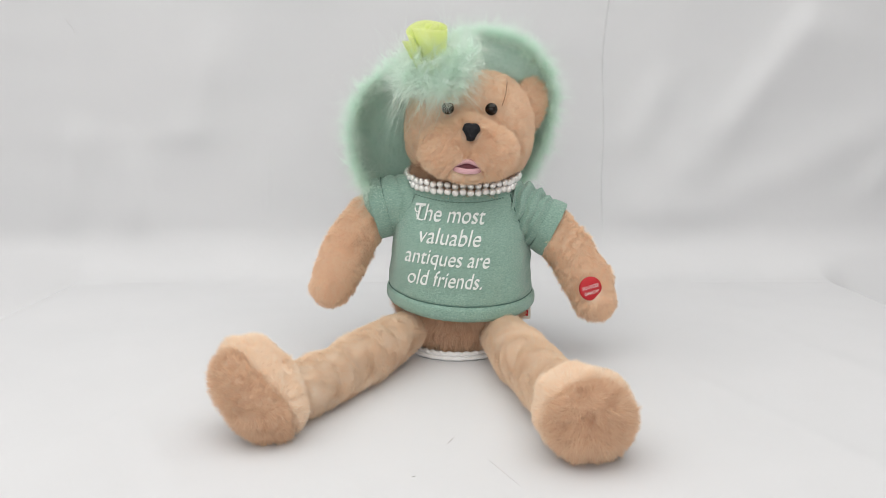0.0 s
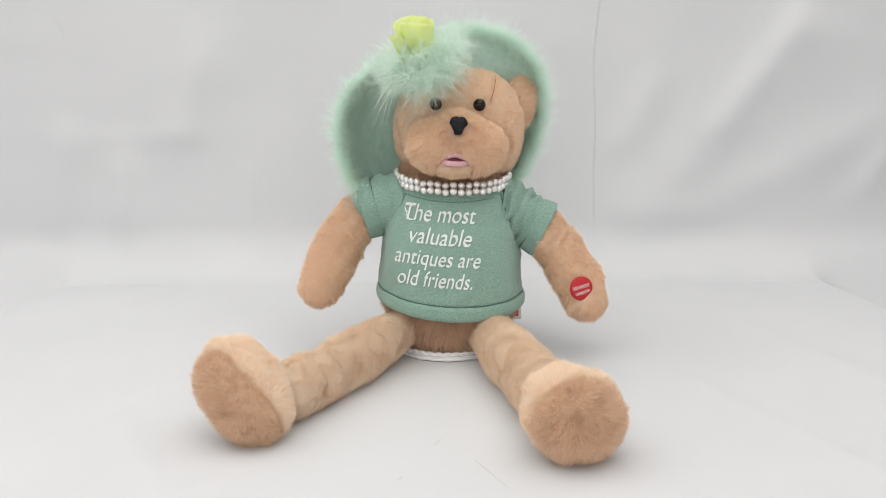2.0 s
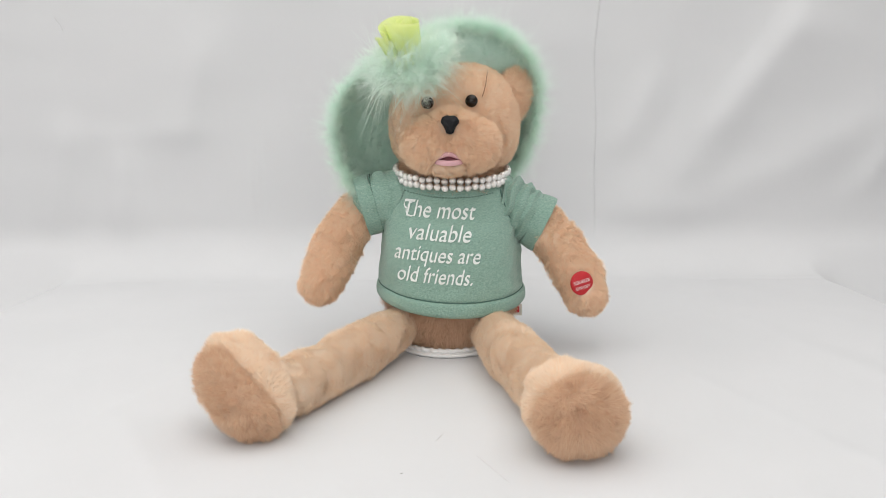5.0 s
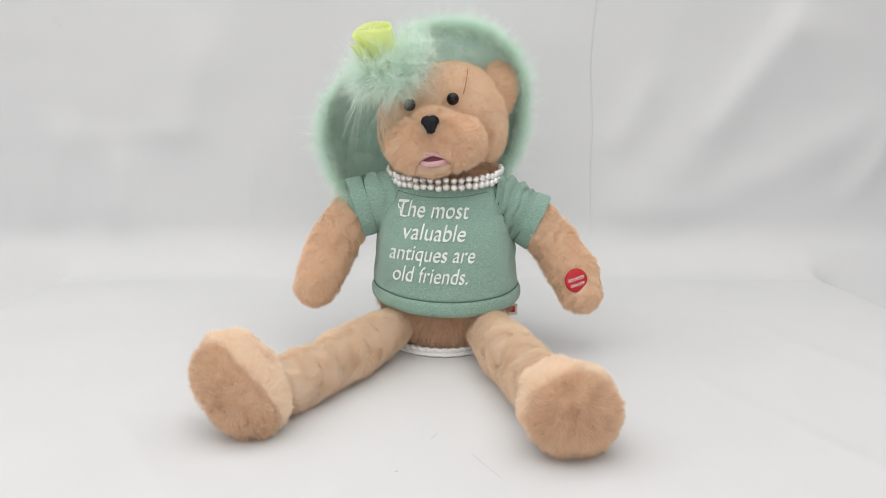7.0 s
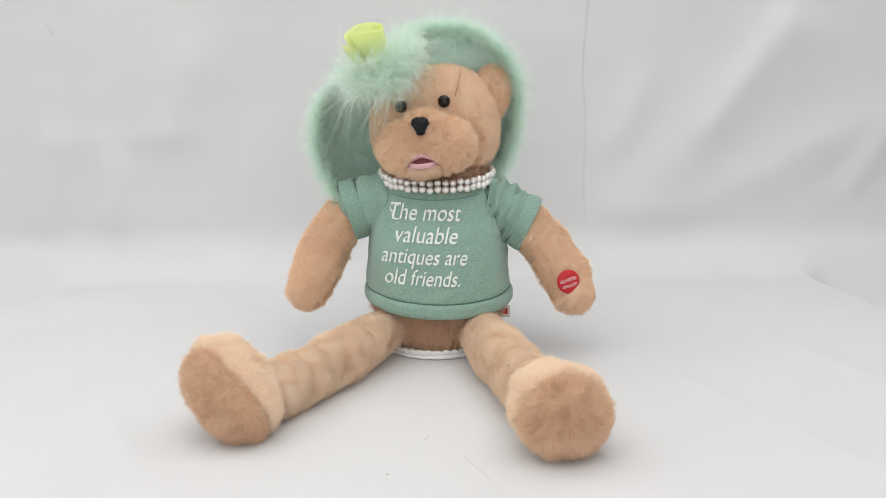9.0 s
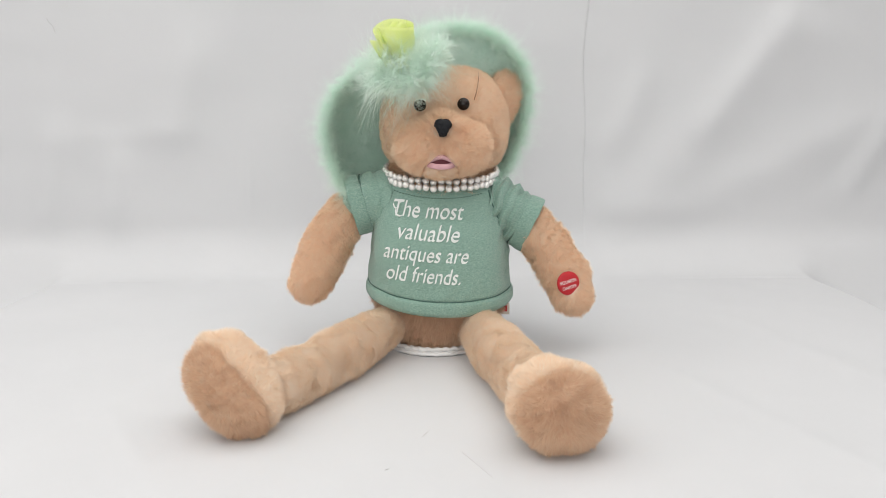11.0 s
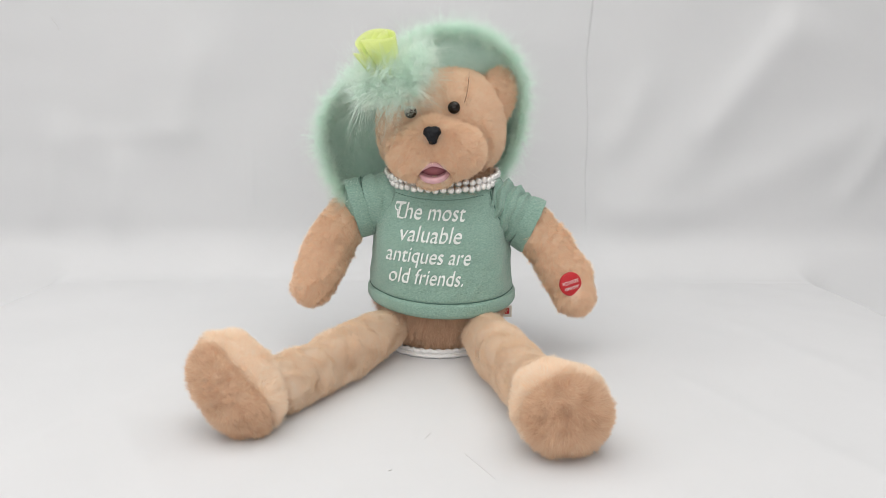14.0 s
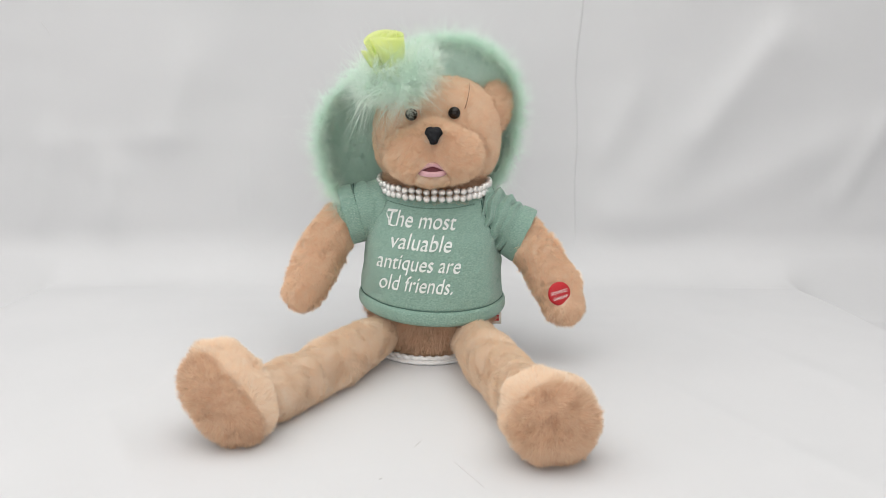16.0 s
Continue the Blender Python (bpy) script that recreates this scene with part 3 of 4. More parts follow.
# inside of the mouth, and the jaw on its hinge
part("mouth_lining", ball((0.0065, -0.070, 0.2105), (0.0150, 0.0125, 0.0085), rows=16, seg=28), M_MOUTH, head, "dark pink felt mouth lining", (0.006, -0.066, 0.208))
HINGE = np.array((0.0065, -0.058, 0.2145))
jv, jf = ball((0.0065, -0.073, 0.2040), (0.0200, 0.0180, 0.0092), (0, 0, 0), 2.2, 22, 36)
jv[:, 2] = np.minimum(jv[:, 2], 0.2095)
jaw = part("jaw", (jv, jf), M_FUR, head, "small plush lower jaw", HINGE,
           [fur(jv, jf, 2.0, 0.0042, 0.00055, (0, -0.4, -1), 0.9, lambda p: p[:, 2] < 0.2075, seed=47)])


def felt_lip(cx, cy, z0, side, wide, deep, thick):
    """A dished oval of felt with a rolled rim."""
    a = np.linspace(0, 2 * np.pi, 48, endpoint=False)
    rows = []
    for k, dz in ((0.05, -0.0020), (0.4, -0.0016), (0.7, -0.0004), (0.9, 0.0006), (1.0, 0.0004), (1.05, -0.0012), (1.02, -0.0028)):
        rows.append(np.stack([cx + wide * k * np.cos(a), cy + deep * k * np.sin(a), z0 + side * dz * thick - 0.0018 * np.sin(a) ** 2 * k], 1))
    f = grid_faces(len(rows), 48, True)
    return np.vstack(rows), [tuple(reversed(q)) for q in f] if side > 0 else f


part("lip", felt_lip(0.0065, -0.0745, 0.2125, 1, 0.0158, 0.0195, 1.5), M_PINK, jaw, "pink felt lower lip and tongue", HINGE)


def upper_lip():
    """An arched band of felt that faces forward and turns in under the muzzle."""
    u = np.linspace(-1, 1, 41)
    rows = []
    for dz, dy in ((0.0030, 0.0022), (0.0022, -0.0004), (0.0, -0.0016), (-0.0026, -0.0008), (-0.0040, 0.0016), (-0.0042, 0.0080), (-0.0030, 0.0180), (0.0010, 0.0190), (0.0030, 0.0100)):
        thin = 0.72 * (1 - 0.6 * u ** 2)
        rows.append(np.stack([0.0065 + 0.0172 * u, -0.0918 + 0.0125 * u ** 2 + dy * thin, 0.2168 - 0.0095 * np.abs(u) ** 1.6 + dz * thin], 1))
    return np.vstack(rows), [tuple(reversed(q)) for q in grid_faces(len(rows), 41, False)]


part("upper_lip", upper_lip(), M_PINK, head, "pink felt upper lip", HINGE)

# red patch on the paw, with its words
BADGE = pose(0.1465, -0.0718, 0.0835, 82, 4, 14)
a = np.linspace(0, 2 * np.pi, 48, endpoint=False)
bw = []
for r, y in ((0.0001, 0.0022), (0.007, 0.0020), (0.0115, 0.0012), (0.0130, 0.0), (0.0128, -0.0015)):
    bw.append(np.stack([r * np.cos(a), r * np.sin(a), y + 0 * a], 1))
bv = np.vstack(bw) @ np.array(BADGE.to_3x3()).T + np.array(BADGE.translation)
patch = part("patch", (bv, [tuple(reversed(q)) for q in grid_faces(5, 48, True)]), M_RED, arm_b, "round red satin patch", tuple(BADGE.translation))


def words(text, size, slant, bold, extrude=0.0):
    """Flat letters as a mesh, centred on the origin of the x, y plane."""
    cu = bpy.data.curves.new("words", "FONT")
    cu.body, cu.size, cu.shear, cu.offset, cu.extrude = text, size, slant, bold, extrude
    cu.align_x, cu.align_y, cu.resolution_u = "CENTER", "BOTTOM_BASELINE", 4
    ob = new("words", cu)
    bpy.context.view_layer.update()
    me = bpy.data.meshes.new_from_object(ob.evaluated_get(bpy.context.evaluated_depsgraph_get()))
    v = np.array([tuple(q.co) for q in me.vertices])
    f = [tuple(p.vertices) for p in me.polygons]
    bpy.data.objects.remove(ob)
    bpy.data.meshes.remove(me)
    return v, f


for text, yy in (("SQUEEZE", 0.0006), ("ON/OFF", -0.0058)):
    v, f = words(text, 0.0047, 0.1, 0.0)
    v[:, 0] -= 0.0008
    v[:, 1] += yy
    v[:, 2] = 0.0027 - 0.8 * (v[:, 0] ** 2 + v[:, 1] ** 2) / 0.13
    c, s = math.cos(0.28), math.sin(0.28)
    v = np.stack([v[:, 0] * c - v[:, 1] * s, v[:, 0] * s + v[:, 1] * c, v[:, 2]], 1)
    part("lettering", (v @ np.array(BADGE.to_3x3()).T + np.array(BADGE.translation), f), M_INK, patch, "white lettering", tuple(BADGE.translation), smooth=False)

# small paper tag at the hip
part("tag", box(0.078, 0.090, -0.004, -0.003, 0.030, 0.044), M_TAG, bear, "small sewn label with a red print", smooth=False)
part("tag_print", box(0.081, 0.087, -0.0052, -0.0042, 0.034, 0.041), M_RED, bear, "red print", smooth=False)

# ---- the shirt ----
shirt = thing("shirt", tuple(PIVOT), "mint green jersey shirt with white printed words, worn by the bear", "shirt")
SX = 0.0075
PROFILE = spline([(0.0485, 0.0835, 0.081), (0.0525, 0.0860, 0.084), (0.0615, 0.0855, 0.084), (0.0655, 0.0825, 0.0815), (0.0695, 0.0830, 0.0825), (0.085, 0.0815, 0.0825),
                  (0.11, 0.0795, 0.080), (0.14, 0.0775, 0.0745), (0.160, 0.0735, 0.067), (0.180, 0.0665, 0.0590), (0.195, 0.0600, 0.0545)], 90)


def shirt_z(x, y, z):
    """The collar dips to the front, and the hem is a little askew."""
    return z + 0.20 * (y + 0.0) * smoothstep(z, 0.13, 0.19) - 0.045 * (x - SX) + 0.009 * ((x - SX) / 0.086) ** 2 * (1 - smoothstep(z, 0.05, 0.12))


def shirt_surface():
    a = np.linspace(0, 2 * np.pi, 120, endpoint=False)
    rows = []
    for z, ra, rb in PROFILE:
        e = 2.25
        c, s = np.cos(a), np.sin(a)
        k = (np.abs(c) ** e + np.abs(s) ** e) ** (-1 / e)
        x, y = SX + ra * k * c, rb * k * s
        p = np.stack([x, y, z + 0 * x], 1)
        fold = (0.0020 * ripple(p * np.array((1, 1, 0.45)), 0.030, 51) + 0.0008 * ripple(p @ np.array(((1, 0, 0.6), (0, 1, 0), (-0.6, 0, 1))) * np.array((1.6, 1, 0.5)), 0.014, 52)) * smoothstep(z, 0.06, 0.075)
        y2 = y + fold * s
        x2 = x + fold * c
        rows.append(np.stack([x2, y2, shirt_z(x2, y2, z)], 1))
    # turned-in edges give the cloth its thickness
    for ra, dz in ((0.985, -0.0005), (0.97, -0.004)):
        first = rows[0].copy() if ra == 0.985 else rows[0].copy()
        first[:, :2] = (rows[0][:, :2] if ra == 0.985 else rows[1][:, :2]) * ra
        first[:, 2] += 0.003 if ra == 0.97 else 0
        rows.insert(0, first)
    top = rows[-1].copy()
    top[:, :2] = (top[:, :2] - np.array((SX, 0))) * 0.93 + np.array((SX, 0))
    top[:, 2] += 0.001
    rows.append(top)
    low = top.copy()
    low[:, 2] -= 0.006
    rows.append(low)
    return np.vstack(rows), grid_faces(len(rows), 120, True)


body_v, body_f = shirt_surface()
shirt_body = part("shirt_body", (body_v, body_f), M_SHIRT, shirt, "mint jersey body with a wide hem", tuple(PIVOT))
hem_k = 2 + int(np.argmin(np.abs(PROFILE[:, 0] - 0.0655)))
hem = body_v[hem_k * 120:(hem_k + 1) * 120]
hem = np.vstack([hem, hem[:1]]) * np.array((1.003, 1.004, 1)) + np.array((0, 0, 0))
part("hem_seam", tube([(*q, 0.0006, 0.0006) for q in hem[::2]], 120, 6, False), M_THREAD, shirt_body, "", tuple(PIVOT))


def front_y(x, z):
    """The shirt's front at x and height z, by the nearest of its points."""
    fr = body_v[body_v[:, 1] < -0.02]
    out = np.empty(len(x))
    for i in range(len(x)):
        d = (fr[:, 0] - x[i]) ** 2 + (fr[:, 2] - z[i]) ** 2
        k = np.argpartition(d, 4)[:4]
        w = 1 / (d[k] + 1e-7)
        out[i] = (fr[k, 1] * w).sum() / w.sum()
    return out


LINES = (("The most", -0.0070, 0.1545, 0.0245, 0.81), ("valuable", -0.0060, 0.1315, 0.0245, 0.86), ("antiques are", -0.0085, 0.1095, 0.0236, 0.79), ("old friends.", -0.0110, 0.0870, 0.0240, 0.755))
NIB = 0.00056


def swash(points, wide):
    """A pen stroke through points of the x, z plane, broad where it crosses the slant of the nib."""
    q = spline(points, 26)
    taper = np.sin(np.linspace(0.25, np.pi - 0.25, 26))[:, None]
    d = np.array((0.5, 0.86)) * wide * taper
    v = np.hstack([q - d, q + d]).reshape(-1, 2)
    return v, [(2 * i, 2 * i + 2, 2 * i + 3, 2 * i + 1) for i in range(25)]


for text, lx, lz, size, wide in LINES:
    v, f = words(text, size, 0.30, -0.00030)
    flat = []
    for k in np.linspace(-1, 1, 5):
        x = lx + v[:, 0] * wide + k * NIB * 0.80
        flat.append((x, lz + v[:, 1] - 0.06 * (x - lx) + k * NIB, -0.0013 - 0.00004 * k, f))
    if text.startswith("The"):
        for pts, w in ((((-0.0335, 0.1690), (-0.0385, 0.1720), (-0.0425, 0.1690), (-0.0405, 0.1640), (-0.0365, 0.1665)), 0.0009),
                       (((-0.0350, 0.1700), (-0.0400, 0.1650), (-0.0395, 0.1580), (-0.0345, 0.1560), (-0.0300, 0.1590)), 0.0010)):
            sv, sf = swash(pts, w)
            flat.append((sv[:, 0], sv[:, 1], -0.0014, sf))
    sheets = [(np.stack([x, front_y(x, z) + dy, z], 1), faces) for x, z, dy, faces in flat]
    part("lettering", merge(*sheets), M_INK, shirt, "white printed script", (lx, -0.08, lz), smooth=False)


def sleeve(shoulder, mouth, out, r0, r1, seed, gather, pitch):
    """A short raglan sleeve: gathered folds, and a turned cuff behind a sunk seam."""
    shoulder, mouth, out = np.array(shoulder), np.array(mouth), np.array(out)
    out = out / np.linalg.norm(out)
    mid = (shoulder + mouth - out * 0.018) / 2 + np.array((0, 0, 0.003))
    st = [(*shoulder, r0, r0), (*mid, (r0 + r1) / 2, (r0 + r1) / 2), (*(mouth - out * 0.0172), r1 * 0.985, r1 * 0.985), (*(mouth - out * 0.0158), r1 * 0.90, r1 * 0.90),
          (*(mouth - out * 0.0146), r1 * 0.99, r1 * 1.0), (*(mouth - out * 0.0125), r1 * 1.035, r1 * 1.04), (*mouth, r1 * 1.05, r1 * 1.06), (*(mouth + out * 0.0014), r1 * 1.01, r1 * 1.02), (*(mouth - out * 0.003), r1 * 0.95, r1 * 0.96)]
    v, f = tube(st, 200, 96, False, False)
    n = vertex_normals(v, tri_split(v, f))
    along = (v - mouth) @ out
    phase = along / pitch * 2 * np.pi + 1.5 * ripple(v, 0.030, seed)
    saw = np.sin(phase) + 0.35 * np.sin(2 * phase + 0.6)
    fold = gather * saw * smoothstep(-along, 0.0165, 0.0225) * (0.35 + 0.65 * smoothstep(ripple(v, 0.035, seed + 1), -0.7, 0.3))
    fold = fold + 0.0008 * ripple(v, 0.018, seed + 2)
    ob = part("sleeve", (v + n * fold[:, None], f), M_SHIRT, shirt, "short mint sleeve with a turned cuff", tuple(shoulder))
    k = np.argsort(np.abs(along + 0.0158))[0] // 96
    loop = v[k * 96:(k + 1) * 96]
    c = loop.mean(0)
    loop = c + (loop - c) * 1.03
    part("cuff_seam", tube([(*q, 0.0009, 0.0009) for q in np.vstack([loop, loop[:2]])[::2]], 96, 6, False), M_THREAD, ob, "", tuple(shoulder))
    return ob


sleeve((-0.046, -0.008, 0.164), CUFF_A, OUT_A, 0.035, 0.0325, 61, 0.0012, 0.016)
sleeve((0.060, -0.008, 0.162), CUFF_B, OUT_B, 0.036, 0.0305, 63, 0.0036, 0.0125)

# stitches below the collar
for k in range(34):
    x = SX - 0.052 + 0.104 * k / 33
    zz = 0.1745 + 0.0065 * ((x - SX) / 0.052) ** 2 - 0.03 * (x - SX)
    y = front_y(np.array([x]), np.array([zz]))[0]
    part("stitch", tube([(x - 0.0010, y - 0.0008, zz, 0.0006, 0.0006), (x + 0.0002, y - 0.0008, zz, 0.0006, 0.0006)], 4, 6), M_THREAD, shirt)

# raglan seams
for pts in (((-0.046, 0.188), (-0.050, 0.176), (-0.058, 0.160), (-0.066, 0.146)), ((0.061, 0.186), (0.064, 0.172), (0.070, 0.155), (0.079, 0.138))):
    q = spline(pts, 16)
    y = front_y(q[:, 0], q[:, 1]) - 0.0006
    part("seam", tube([(q[i, 0], y[i], q[i, 1], 0.0008, 0.0008) for i in range(16)], 16, 8), M_THREAD, shirt)

# ---- pearls ----
necklace = thing("necklace", tuple(PIVOT), "double string of white pearls round the bear's neck", "necklace")
pv, pf = ball((0, 0, 0), (0.0040, 0.0040, 0.0040), rows=12, seg=18)
pearl_mesh = mesh_from("pearl", pv, pf, M_PEARL)
for ra, rb, z0, tip, n in ((0.0635, 0.0570, 0.2015, 0.15, 48), (0.0625, 0.0620, 0.1938, 0.12, 48)):
    for k in range(n):
        t = 2 * math.pi * k / n
        x, y = 0.0095 + ra * math.cos(t), -0.002 + rb * math.sin(t)
        place(new("pearl", pearl_mesh), (x, y, z0 + tip * y + 0.0007 * math.sin(k * 2.3) - 0.02 * x), necklace)

# ---- the hat ----
hat = thing("hat", tuple(NECK), "mint felt hat with an upturned brim, marabou trim and lime ribbon", "hat")
HC = np.array((0.012, 0.0, 0.255))
# angle, outer radius, inner depth, outer depth
BRIM = spline([(-60, 0.090, 0.036, 0.034), (-30, 0.090, 0.036, 0.030), (0, 0.092, 0.032, 0.022), (25, 0.103, 0.016, 0.008), (45, 0.106, -0.006, -0.006), (62, 0.105, -0.020, -0.016), (82, 0.100, -0.027, -0.026),
               (105, 0.092, -0.028, -0.036), (125, 0.086, -0.022, -0.040), (150, 0.106, -0.006, -0.040), (175, 0.127, 0.012, -0.034), (200, 0.133, 0.026, -0.028), (222, 0.132, 0.032, -0.020),
               (240, 0.112, 0.034, -0.002), (262, 0.092, 0.034, 0.018)], 130)
rows = []
ks = np.linspace(0, 1, 22)
for ang, ro, yi, yo in BRIM:
    c, s = math.cos(radians(ang)), math.sin(radians(ang))
    ri = 0.058
    r = ri + (ro - ri) * np.sin(ks * np.pi / 2 * 0.96) ** 0.9
    y = yi + 0.016 * np.clip(1 + s * 0 - smoothstep(np.array([s]), 0.2, 0.7)[0], 0.15, 1) * np.sin(ks * np.pi) + (yo - yi) * ks ** 2.2
    rows.append(np.stack([HC[0] + r * c, y, HC[2] + r * s], 1))
front = np.stack(rows)
back = front + np.array((0, 0.0035, 0)) + 0.0015 * (front - HC) / np.linalg.norm(front - HC, axis=2)[..., None]
shell = np.concatenate([front, back[:, ::-1]], 1)
bv = shell.reshape(-1, 3)
bv = bv + (0.0016 * ripple(bv, 0.05, 71))[:, None] * np.array((0.3, 1, 0.3))
bf = grid_faces(len(rows), shell.shape[1], True)
nap = fur(bv, bf, 1.1, 0.0055, 0.0004, (0, -0.3, 0.4), 1.0, seed=72, clump=0.012, wild=0.5)
part("brim", (bv, bf), M_BRIM, hat, "wide curled mint felt brim", tuple(NECK), [nap])
cv, cf = ball((0.015, 0.045, 0.285), (0.072, 0.055, 0.066), (-20, 0, 0), 2.3, 30, 48)
part("crown", (cv, cf), M_BRIM, hat, "rounded mint felt crown", (0.015, 0.045, 0.285))


def trim(path, per_point, core, length, width, seed, droop, out=0.0, forward=-0.2, curl=0.5):
    """Down along a cord; out: how strongly it points away from the head."""
    r = np.random.default_rng(seed)
    n = per_point * len(path)
    wisp = np.arange(n) // 11
    base = (path[r.integers(0, len(path), n)] + r.normal(size=(n, 3)) * core)[wisp] + r.normal(size=(n, 3)) * 0.0007
    away = base - HC
    away[:, 1] = 0
    away /= np.linalg.norm(away, axis=1)[:, None]
    d = r.normal(size=(n, 3))[wisp] + np.array((0, forward, 0.0)) + away * out
    d = d / np.linalg.norm(d, axis=1)[:, None] + r.normal(size=(n, 3)) * 0.17
    return down(base, d, length * r.uniform(0.6, 1.25, n)[wisp], width, droop, seed, curl, wisp)


edge = spline(front[:, -1], 300)
core = tube([(*p, 0.0018, 0.0018) for p in edge[::6]], 100, 10, True, True)
part("edge_trim", core, M_EDGE, hat, "short mint green marabou edging", tuple(NECK), [trim(edge, 90, 0.0035, 0.013, 0.00020, 81, 0.1, 0.7, -0.2, 0.8), trim(edge, 60, 0.003, 0.019, 0.00012, 89, 0.1, 0.6, -0.2, 1.1)])
nub = tube([(*p, 0.0008, 0.0008) for p in edge[::6]], 100, 8, True, True)
part("long_trim", nub, M_MARABOU, hat, "long pale marabou wisps", tuple(NECK),
     [trim(edge, 50, 0.003, 0.018, 0.00010, 82, 0.15, 0.6, -0.2, 1.2), trim(front[38:75, 13:20].reshape(-1, 3) - np.array((0, 0.001, 0)), 14, 0.0015, 0.011, 0.00022, 88, 0.2, 0.2, -0.8)])

# the marabou tuft over the brow
tuft = spline([(-0.060, -0.064, 0.287), (-0.050, -0.078, 0.295), (-0.030, -0.088, 0.291), (-0.012, -0.084, 0.299), (-0.002, -0.072, 0.316), (0.004, -0.058, 0.334)], 60)
collar = spline([(-0.066, -0.060, 0.300), (-0.056, -0.080, 0.310), (-0.036, -0.092, 0.306), (-0.016, -0.086, 0.314), (-0.008, -0.072, 0.328)], 40)
thick = tube([(*p, 0.006, 0.006) for p in tuft[::5]], 40, 12, True, True)
part("feather_tuft", thick, M_MARABOU, hat, "thick tuft of pale mint marabou down", tuple(NECK),
     [trim(tuft, 150, 0.0060, 0.020, 0.00030, 83, 0.25, 0.0, -0.3, 0.9), trim(tuft[:34], 24, 0.006, 0.028, 0.00034, 84, 0.7, 0.0, -0.3, 1.1), trim(tuft[30:], 60, 0.005, 0.022, 0.00022, 85, 0.0, 0.4, -0.2, 1.0),
      trim(collar, 110, 0.007, 0.024, 0.00022, 86, -0.1, 0.3, -0.3, 0.9), trim(tuft[2:20], 9, 0.005, 0.042, 0.00034, 87, 1.2, 0.0, -0.2, 1.0)])

# rolled ribbon
rib = []
turns = np.linspace(0, 2 * np.pi * 2.6, 150)
RM = np.array((pose(-0.030, -0.074, 0.303, 0, 0, 0) @ pose(0, 0, 0, 24, -16, 0)))
for k in np.linspace(0, 1, 14):
    rr = (0.0058 + 0.0010 * turns) * (0.42 + 0.58 * k ** 0.8) * (1 + 0.04 * np.sin(turns * 2 + 2 * k) + 0.02 * np.sin(turns * 5 + 5 * k))
    q = np.stack([rr * np.cos(turns), rr * np.sin(turns) * 0.8, 0.048 * k + 0.004 * np.sin(turns * 1.4) * k], 1)
    rib.append(q @ RM[:3, :3].T + RM[:3, 3])
ribbon = part("ribbon", (np.vstack(rib), grid_faces(14, 150, False)), M_RIBBON, hat, "rolled lime yellow satin ribbon", tuple(NECK))
ribbon.modifiers.new("thickness", "SOLIDIFY").thickness = 0.0005
# a looser fold of the same ribbon beside the roll
fold = []
sweep = np.linspace(0.4, 2 * np.pi + 0.2, 60)
for k in np.linspace(0, 1, 12):
    rr = 0.0095 * (0.5 + 0.6 * k) * (1 + 0.08 * np.sin(sweep * 3 + 2 * k))
    q = np.stack([-0.0125 - 0.006 * k + rr * np.cos(sweep), 0.002 + 0.7 * rr * np.sin(sweep), 0.038 * k + 0.003 * np.sin(sweep * 2) * k], 1)
    fold.append(q @ RM[:3, :3].T + RM[:3, 3])
loop = part("ribbon_loop", (np.vstack(fold), grid_faces(12, 60, False)), M_RIBBON, hat, "loose fold of lime ribbon", tuple(NECK))
loop.modifiers.new("thickness", "SOLIDIFY").thickness = 0.0005

# ---- small marks on the sheet ----
for p, q, w in (((-0.009, -0.2743), (-0.004, -0.2633), 0.00045), ((0.0235, -0.3030), (0.044, -0.3440), 0.00014), ((-0.0353, -0.330), (-0.0335, -0.329), 0.0005), ((-0.1196, -0.2245), (-0.1190, -0.2238), 0.0005)):
    solid("scuff", tube([(*p, 0.0004, w, 0.0002), (*q, 0.0004, w, 0.0002)], 6, 6), M_SCUFF, "small grey mark on the white sheet", "mark", "structure", True)

hair = spline([(-0.620, 0.392, 0.420), (-0.616, 0.391, 0.413), (-0.611, 0.391, 0.408), (-0.608, 0.391, 0.398)], 14)
solid("stray_hair", tube([(*p, 0.0004, 0.0004) for p in hair], 14, 6), M_SCUFF, "thin stray hair on the white backdrop", "hair", "structure", True)

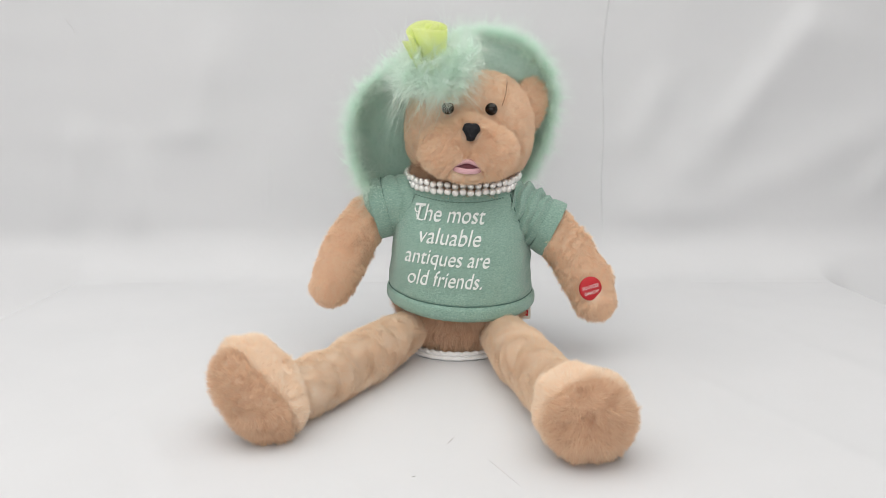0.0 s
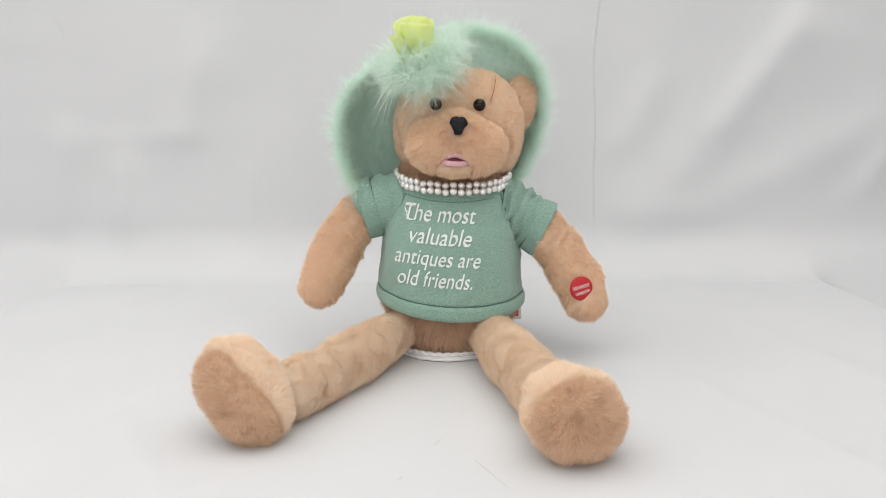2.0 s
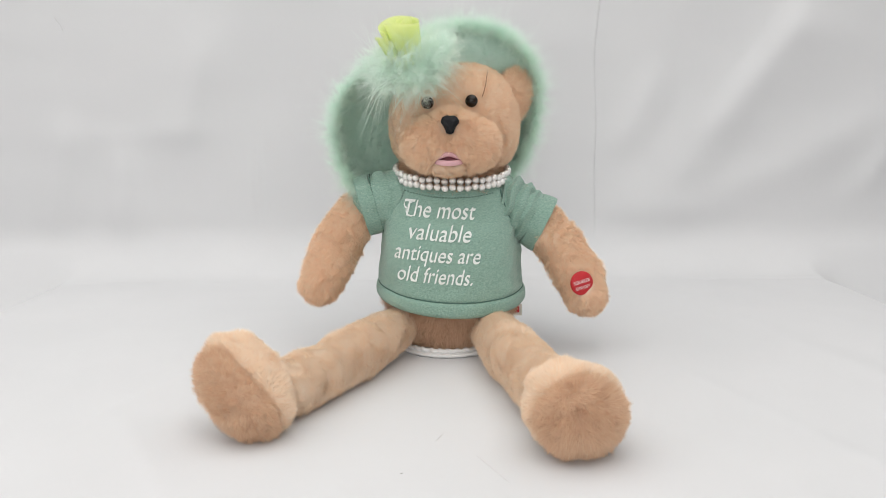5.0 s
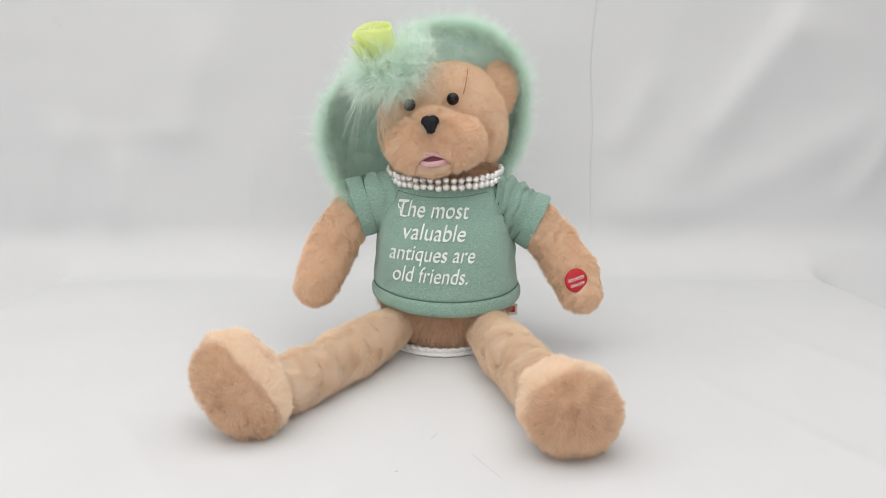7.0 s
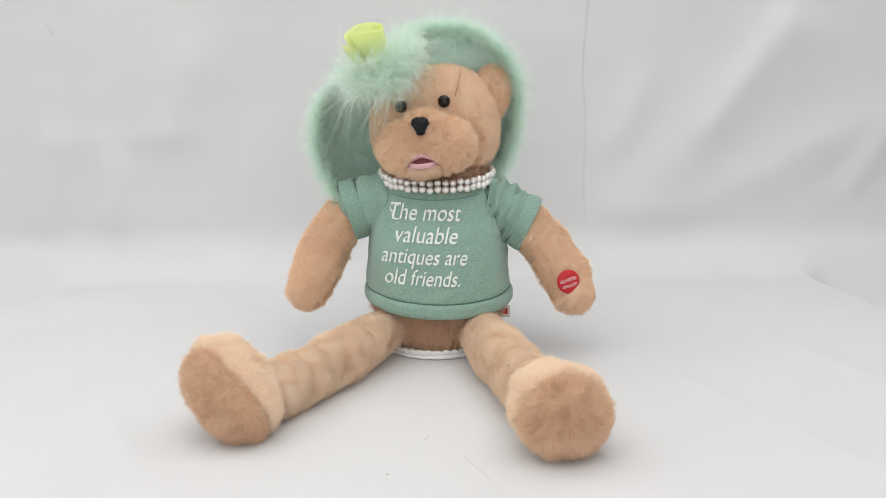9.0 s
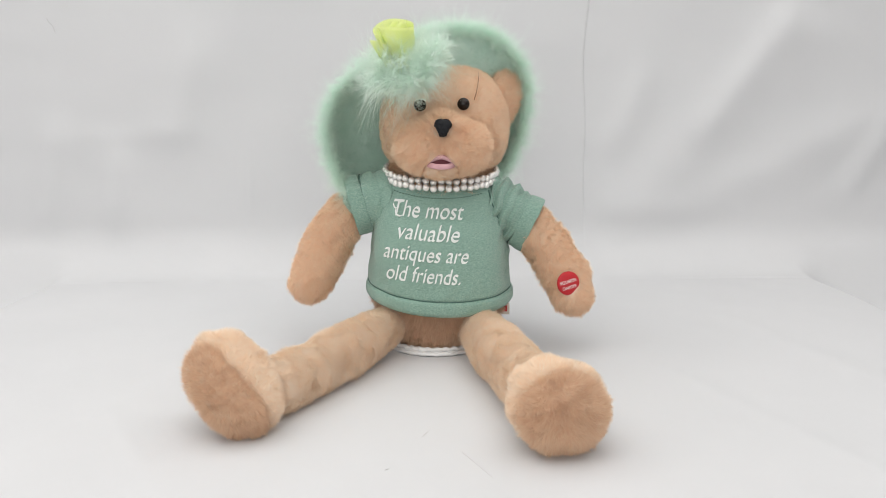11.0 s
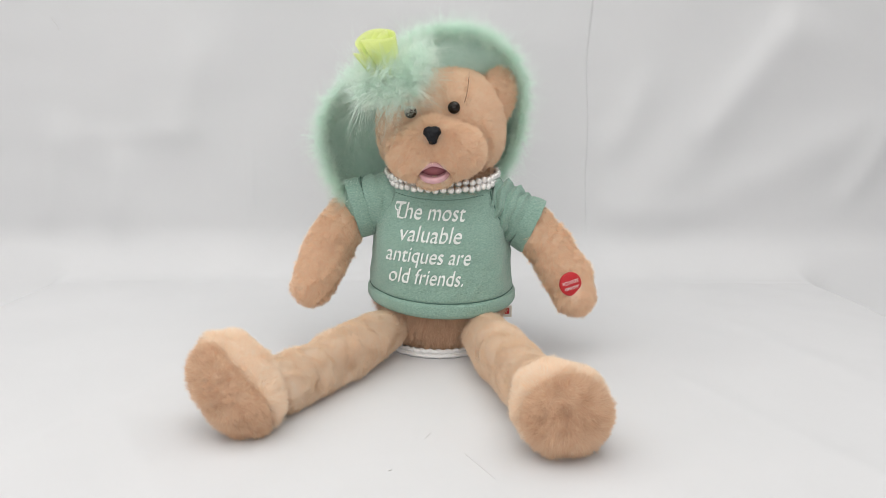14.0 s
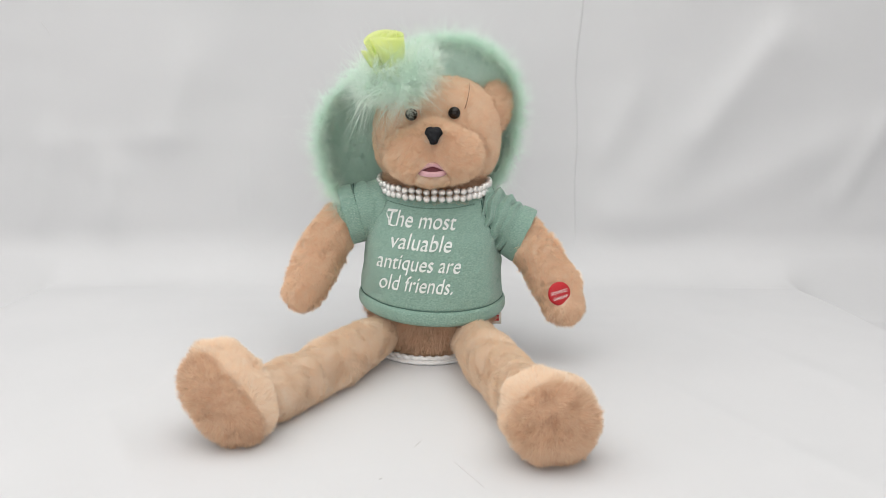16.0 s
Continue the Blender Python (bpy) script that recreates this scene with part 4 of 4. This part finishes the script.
# ---- what moves ----
# seconds; lean and twist of the body; turn, nod and tilt of the head
SWAY = [
    (0, 0.18, -0.69, 3.24, -2.88, 3.94),
    (0.5, 0.47, -0.70, 3.09, 0.69, 4.58),
    (1, -0.81, 0.15, -5.14, 0.93, -3.10),
    (1.5, -0.74, 0.07, -2.12, 0.40, -0.64),
    (2, 0.41, 0.05, 1.53, -5.98, 3.59),
    (2.5, 0.02, 0.00, -1.16, -5.72, 1.14),
    (3, -0.86, 0.37, -5.08, -4.46, -1.98),
    (3.5, 0.52, -0.73, 3.35, -2.37, 5.08),
    (4, 0.04, -0.08, -0.76, -5.15, 1.20),
    (4.7, 0.40, -0.35, 2.60, -3.60, 3.20),
    (5.3, -0.70, 0.35, -4.20, -3.80, -1.80),
    (5.9, 0.30, -0.20, 1.80, -4.00, 2.20),
    (6.5, 0.83, -0.40, 4.83, -3.85, 4.53),
    (7, -1.28, 0.28, -5.29, -3.69, -3.54),
    (7.5, -0.91, 0.68, -6.66, -2.50, -2.63),
    (8, -0.68, 0.28, -1.76, -5.95, -2.14),
    (8.5, 0.78, -0.54, 4.56, -5.12, 4.70),
    (9, -1.21, 0.69, -6.91, -4.33, -2.13),
    (9.7, 0.40, -0.20, 2.50, -3.20, 2.40),
    (10.3, -0.80, 0.45, -4.60, -3.00, -2.20),
    (10.9, 0.30, -0.10, 2.00, -2.60, 1.60),
    (11.5, -1.11, 0.71, -6.03, -2.61, -3.08),
    (12, 0.10, -0.35, 3.17, -0.57, 1.97),
    (12.5, 0.00, 0.00, 0.00, 0.00, 0.00),
    (13, -1.15, 0.44, -3.42, 0.93, -2.83),
    (13.5, 0.69, -0.43, 4.95, 1.25, 3.03),
    (14, -0.75, 0.47, -3.45, 0.58, -2.62),
    (14.5, -0.81, 0.50, -4.27, 0.17, -3.31),
    (15, -1.17, 0.95, -5.16, -5.19, -3.18),
    (15.5, 0.58, 0.03, 3.28, -4.59, 2.53),
    (16, -0.07, -0.48, 0.56, -4.68, 0.19),
]
# seconds, how far the jaw is open, 0 to 1
JAW = [(0.0, 0.45), (0.3, 0.6), (0.5, 1.0), (0.8, 0.35), (1.0, 0.9), (1.3, 0.4), (1.5, 0.85), (1.8, 0.4), (2.0, 0.35), (2.3, 0.95), (2.5, 0.4), (2.8, 0.35), (3.0, 0.55), (3.3, 0.35), (3.5, 0.7),
       (3.8, 1.0), (4.0, 0.35), (4.2, 0.6), (4.6, 0.9), (5.0, 0.35), (5.4, 0.8), (5.8, 0.35), (6.3, 0.5), (6.5, 0.6), (6.8, 0.35), (7.0, 0.45), (7.3, 0.8), (7.5, 0.75), (7.8, 0.9), (8.0, 0.35),
       (8.3, 0.8), (8.5, 0.4), (8.8, 0.6), (9.0, 0.5), (9.2, 0.9), (9.7, 0.4), (10.2, 0.9), (10.7, 0.4), (11.3, 0.5), (11.5, 0.6), (11.8, 0.35), (12.0, 1.0), (12.3, 0.35), (12.5, 1.0), (13.0, 1.0),
       (13.3, 0.35), (13.5, 1.0), (13.8, 0.4), (14.0, 1.0), (14.5, 0.9), (14.8, 0.9), (15.0, 0.3), (15.3, 0.55), (15.5, 0.4), (16.0, 0.45)]


def motions():
    about = lambda c, m: Matrix.Translation(c) @ m @ Matrix.Translation(-c)
    bodies, heads = [], []
    for t, a, b, c, d, e in SWAY:
        lean = about(PIVOT, pose(0, 0, 0, 0, a, 0) @ pose(0, 0, 0, 0, 0, b))
        turn = about(NECK, pose(0, 0, 0, 0, 0, c) @ pose(0, 0, 0, d, 0, 0) @ pose(0, 0, 0, 0, e, 0))
        bodies.append((t, lean @ Matrix.Translation(PIVOT)))
        heads.append((t, lean @ turn @ Matrix.Translation(NECK)))
    for ob in (torso, arm_a, arm_b, shirt, necklace):
        walk(ob, bodies)
    walk(head, heads)
    walk(hat, heads)
    rest = Vector(HINGE) - NECK
    walk(jaw, [(t, Matrix.Translation(rest) @ pose(0, 0, 0, 21 * o - 4.0, 0, 0)) for t, o in JAW])


motions()
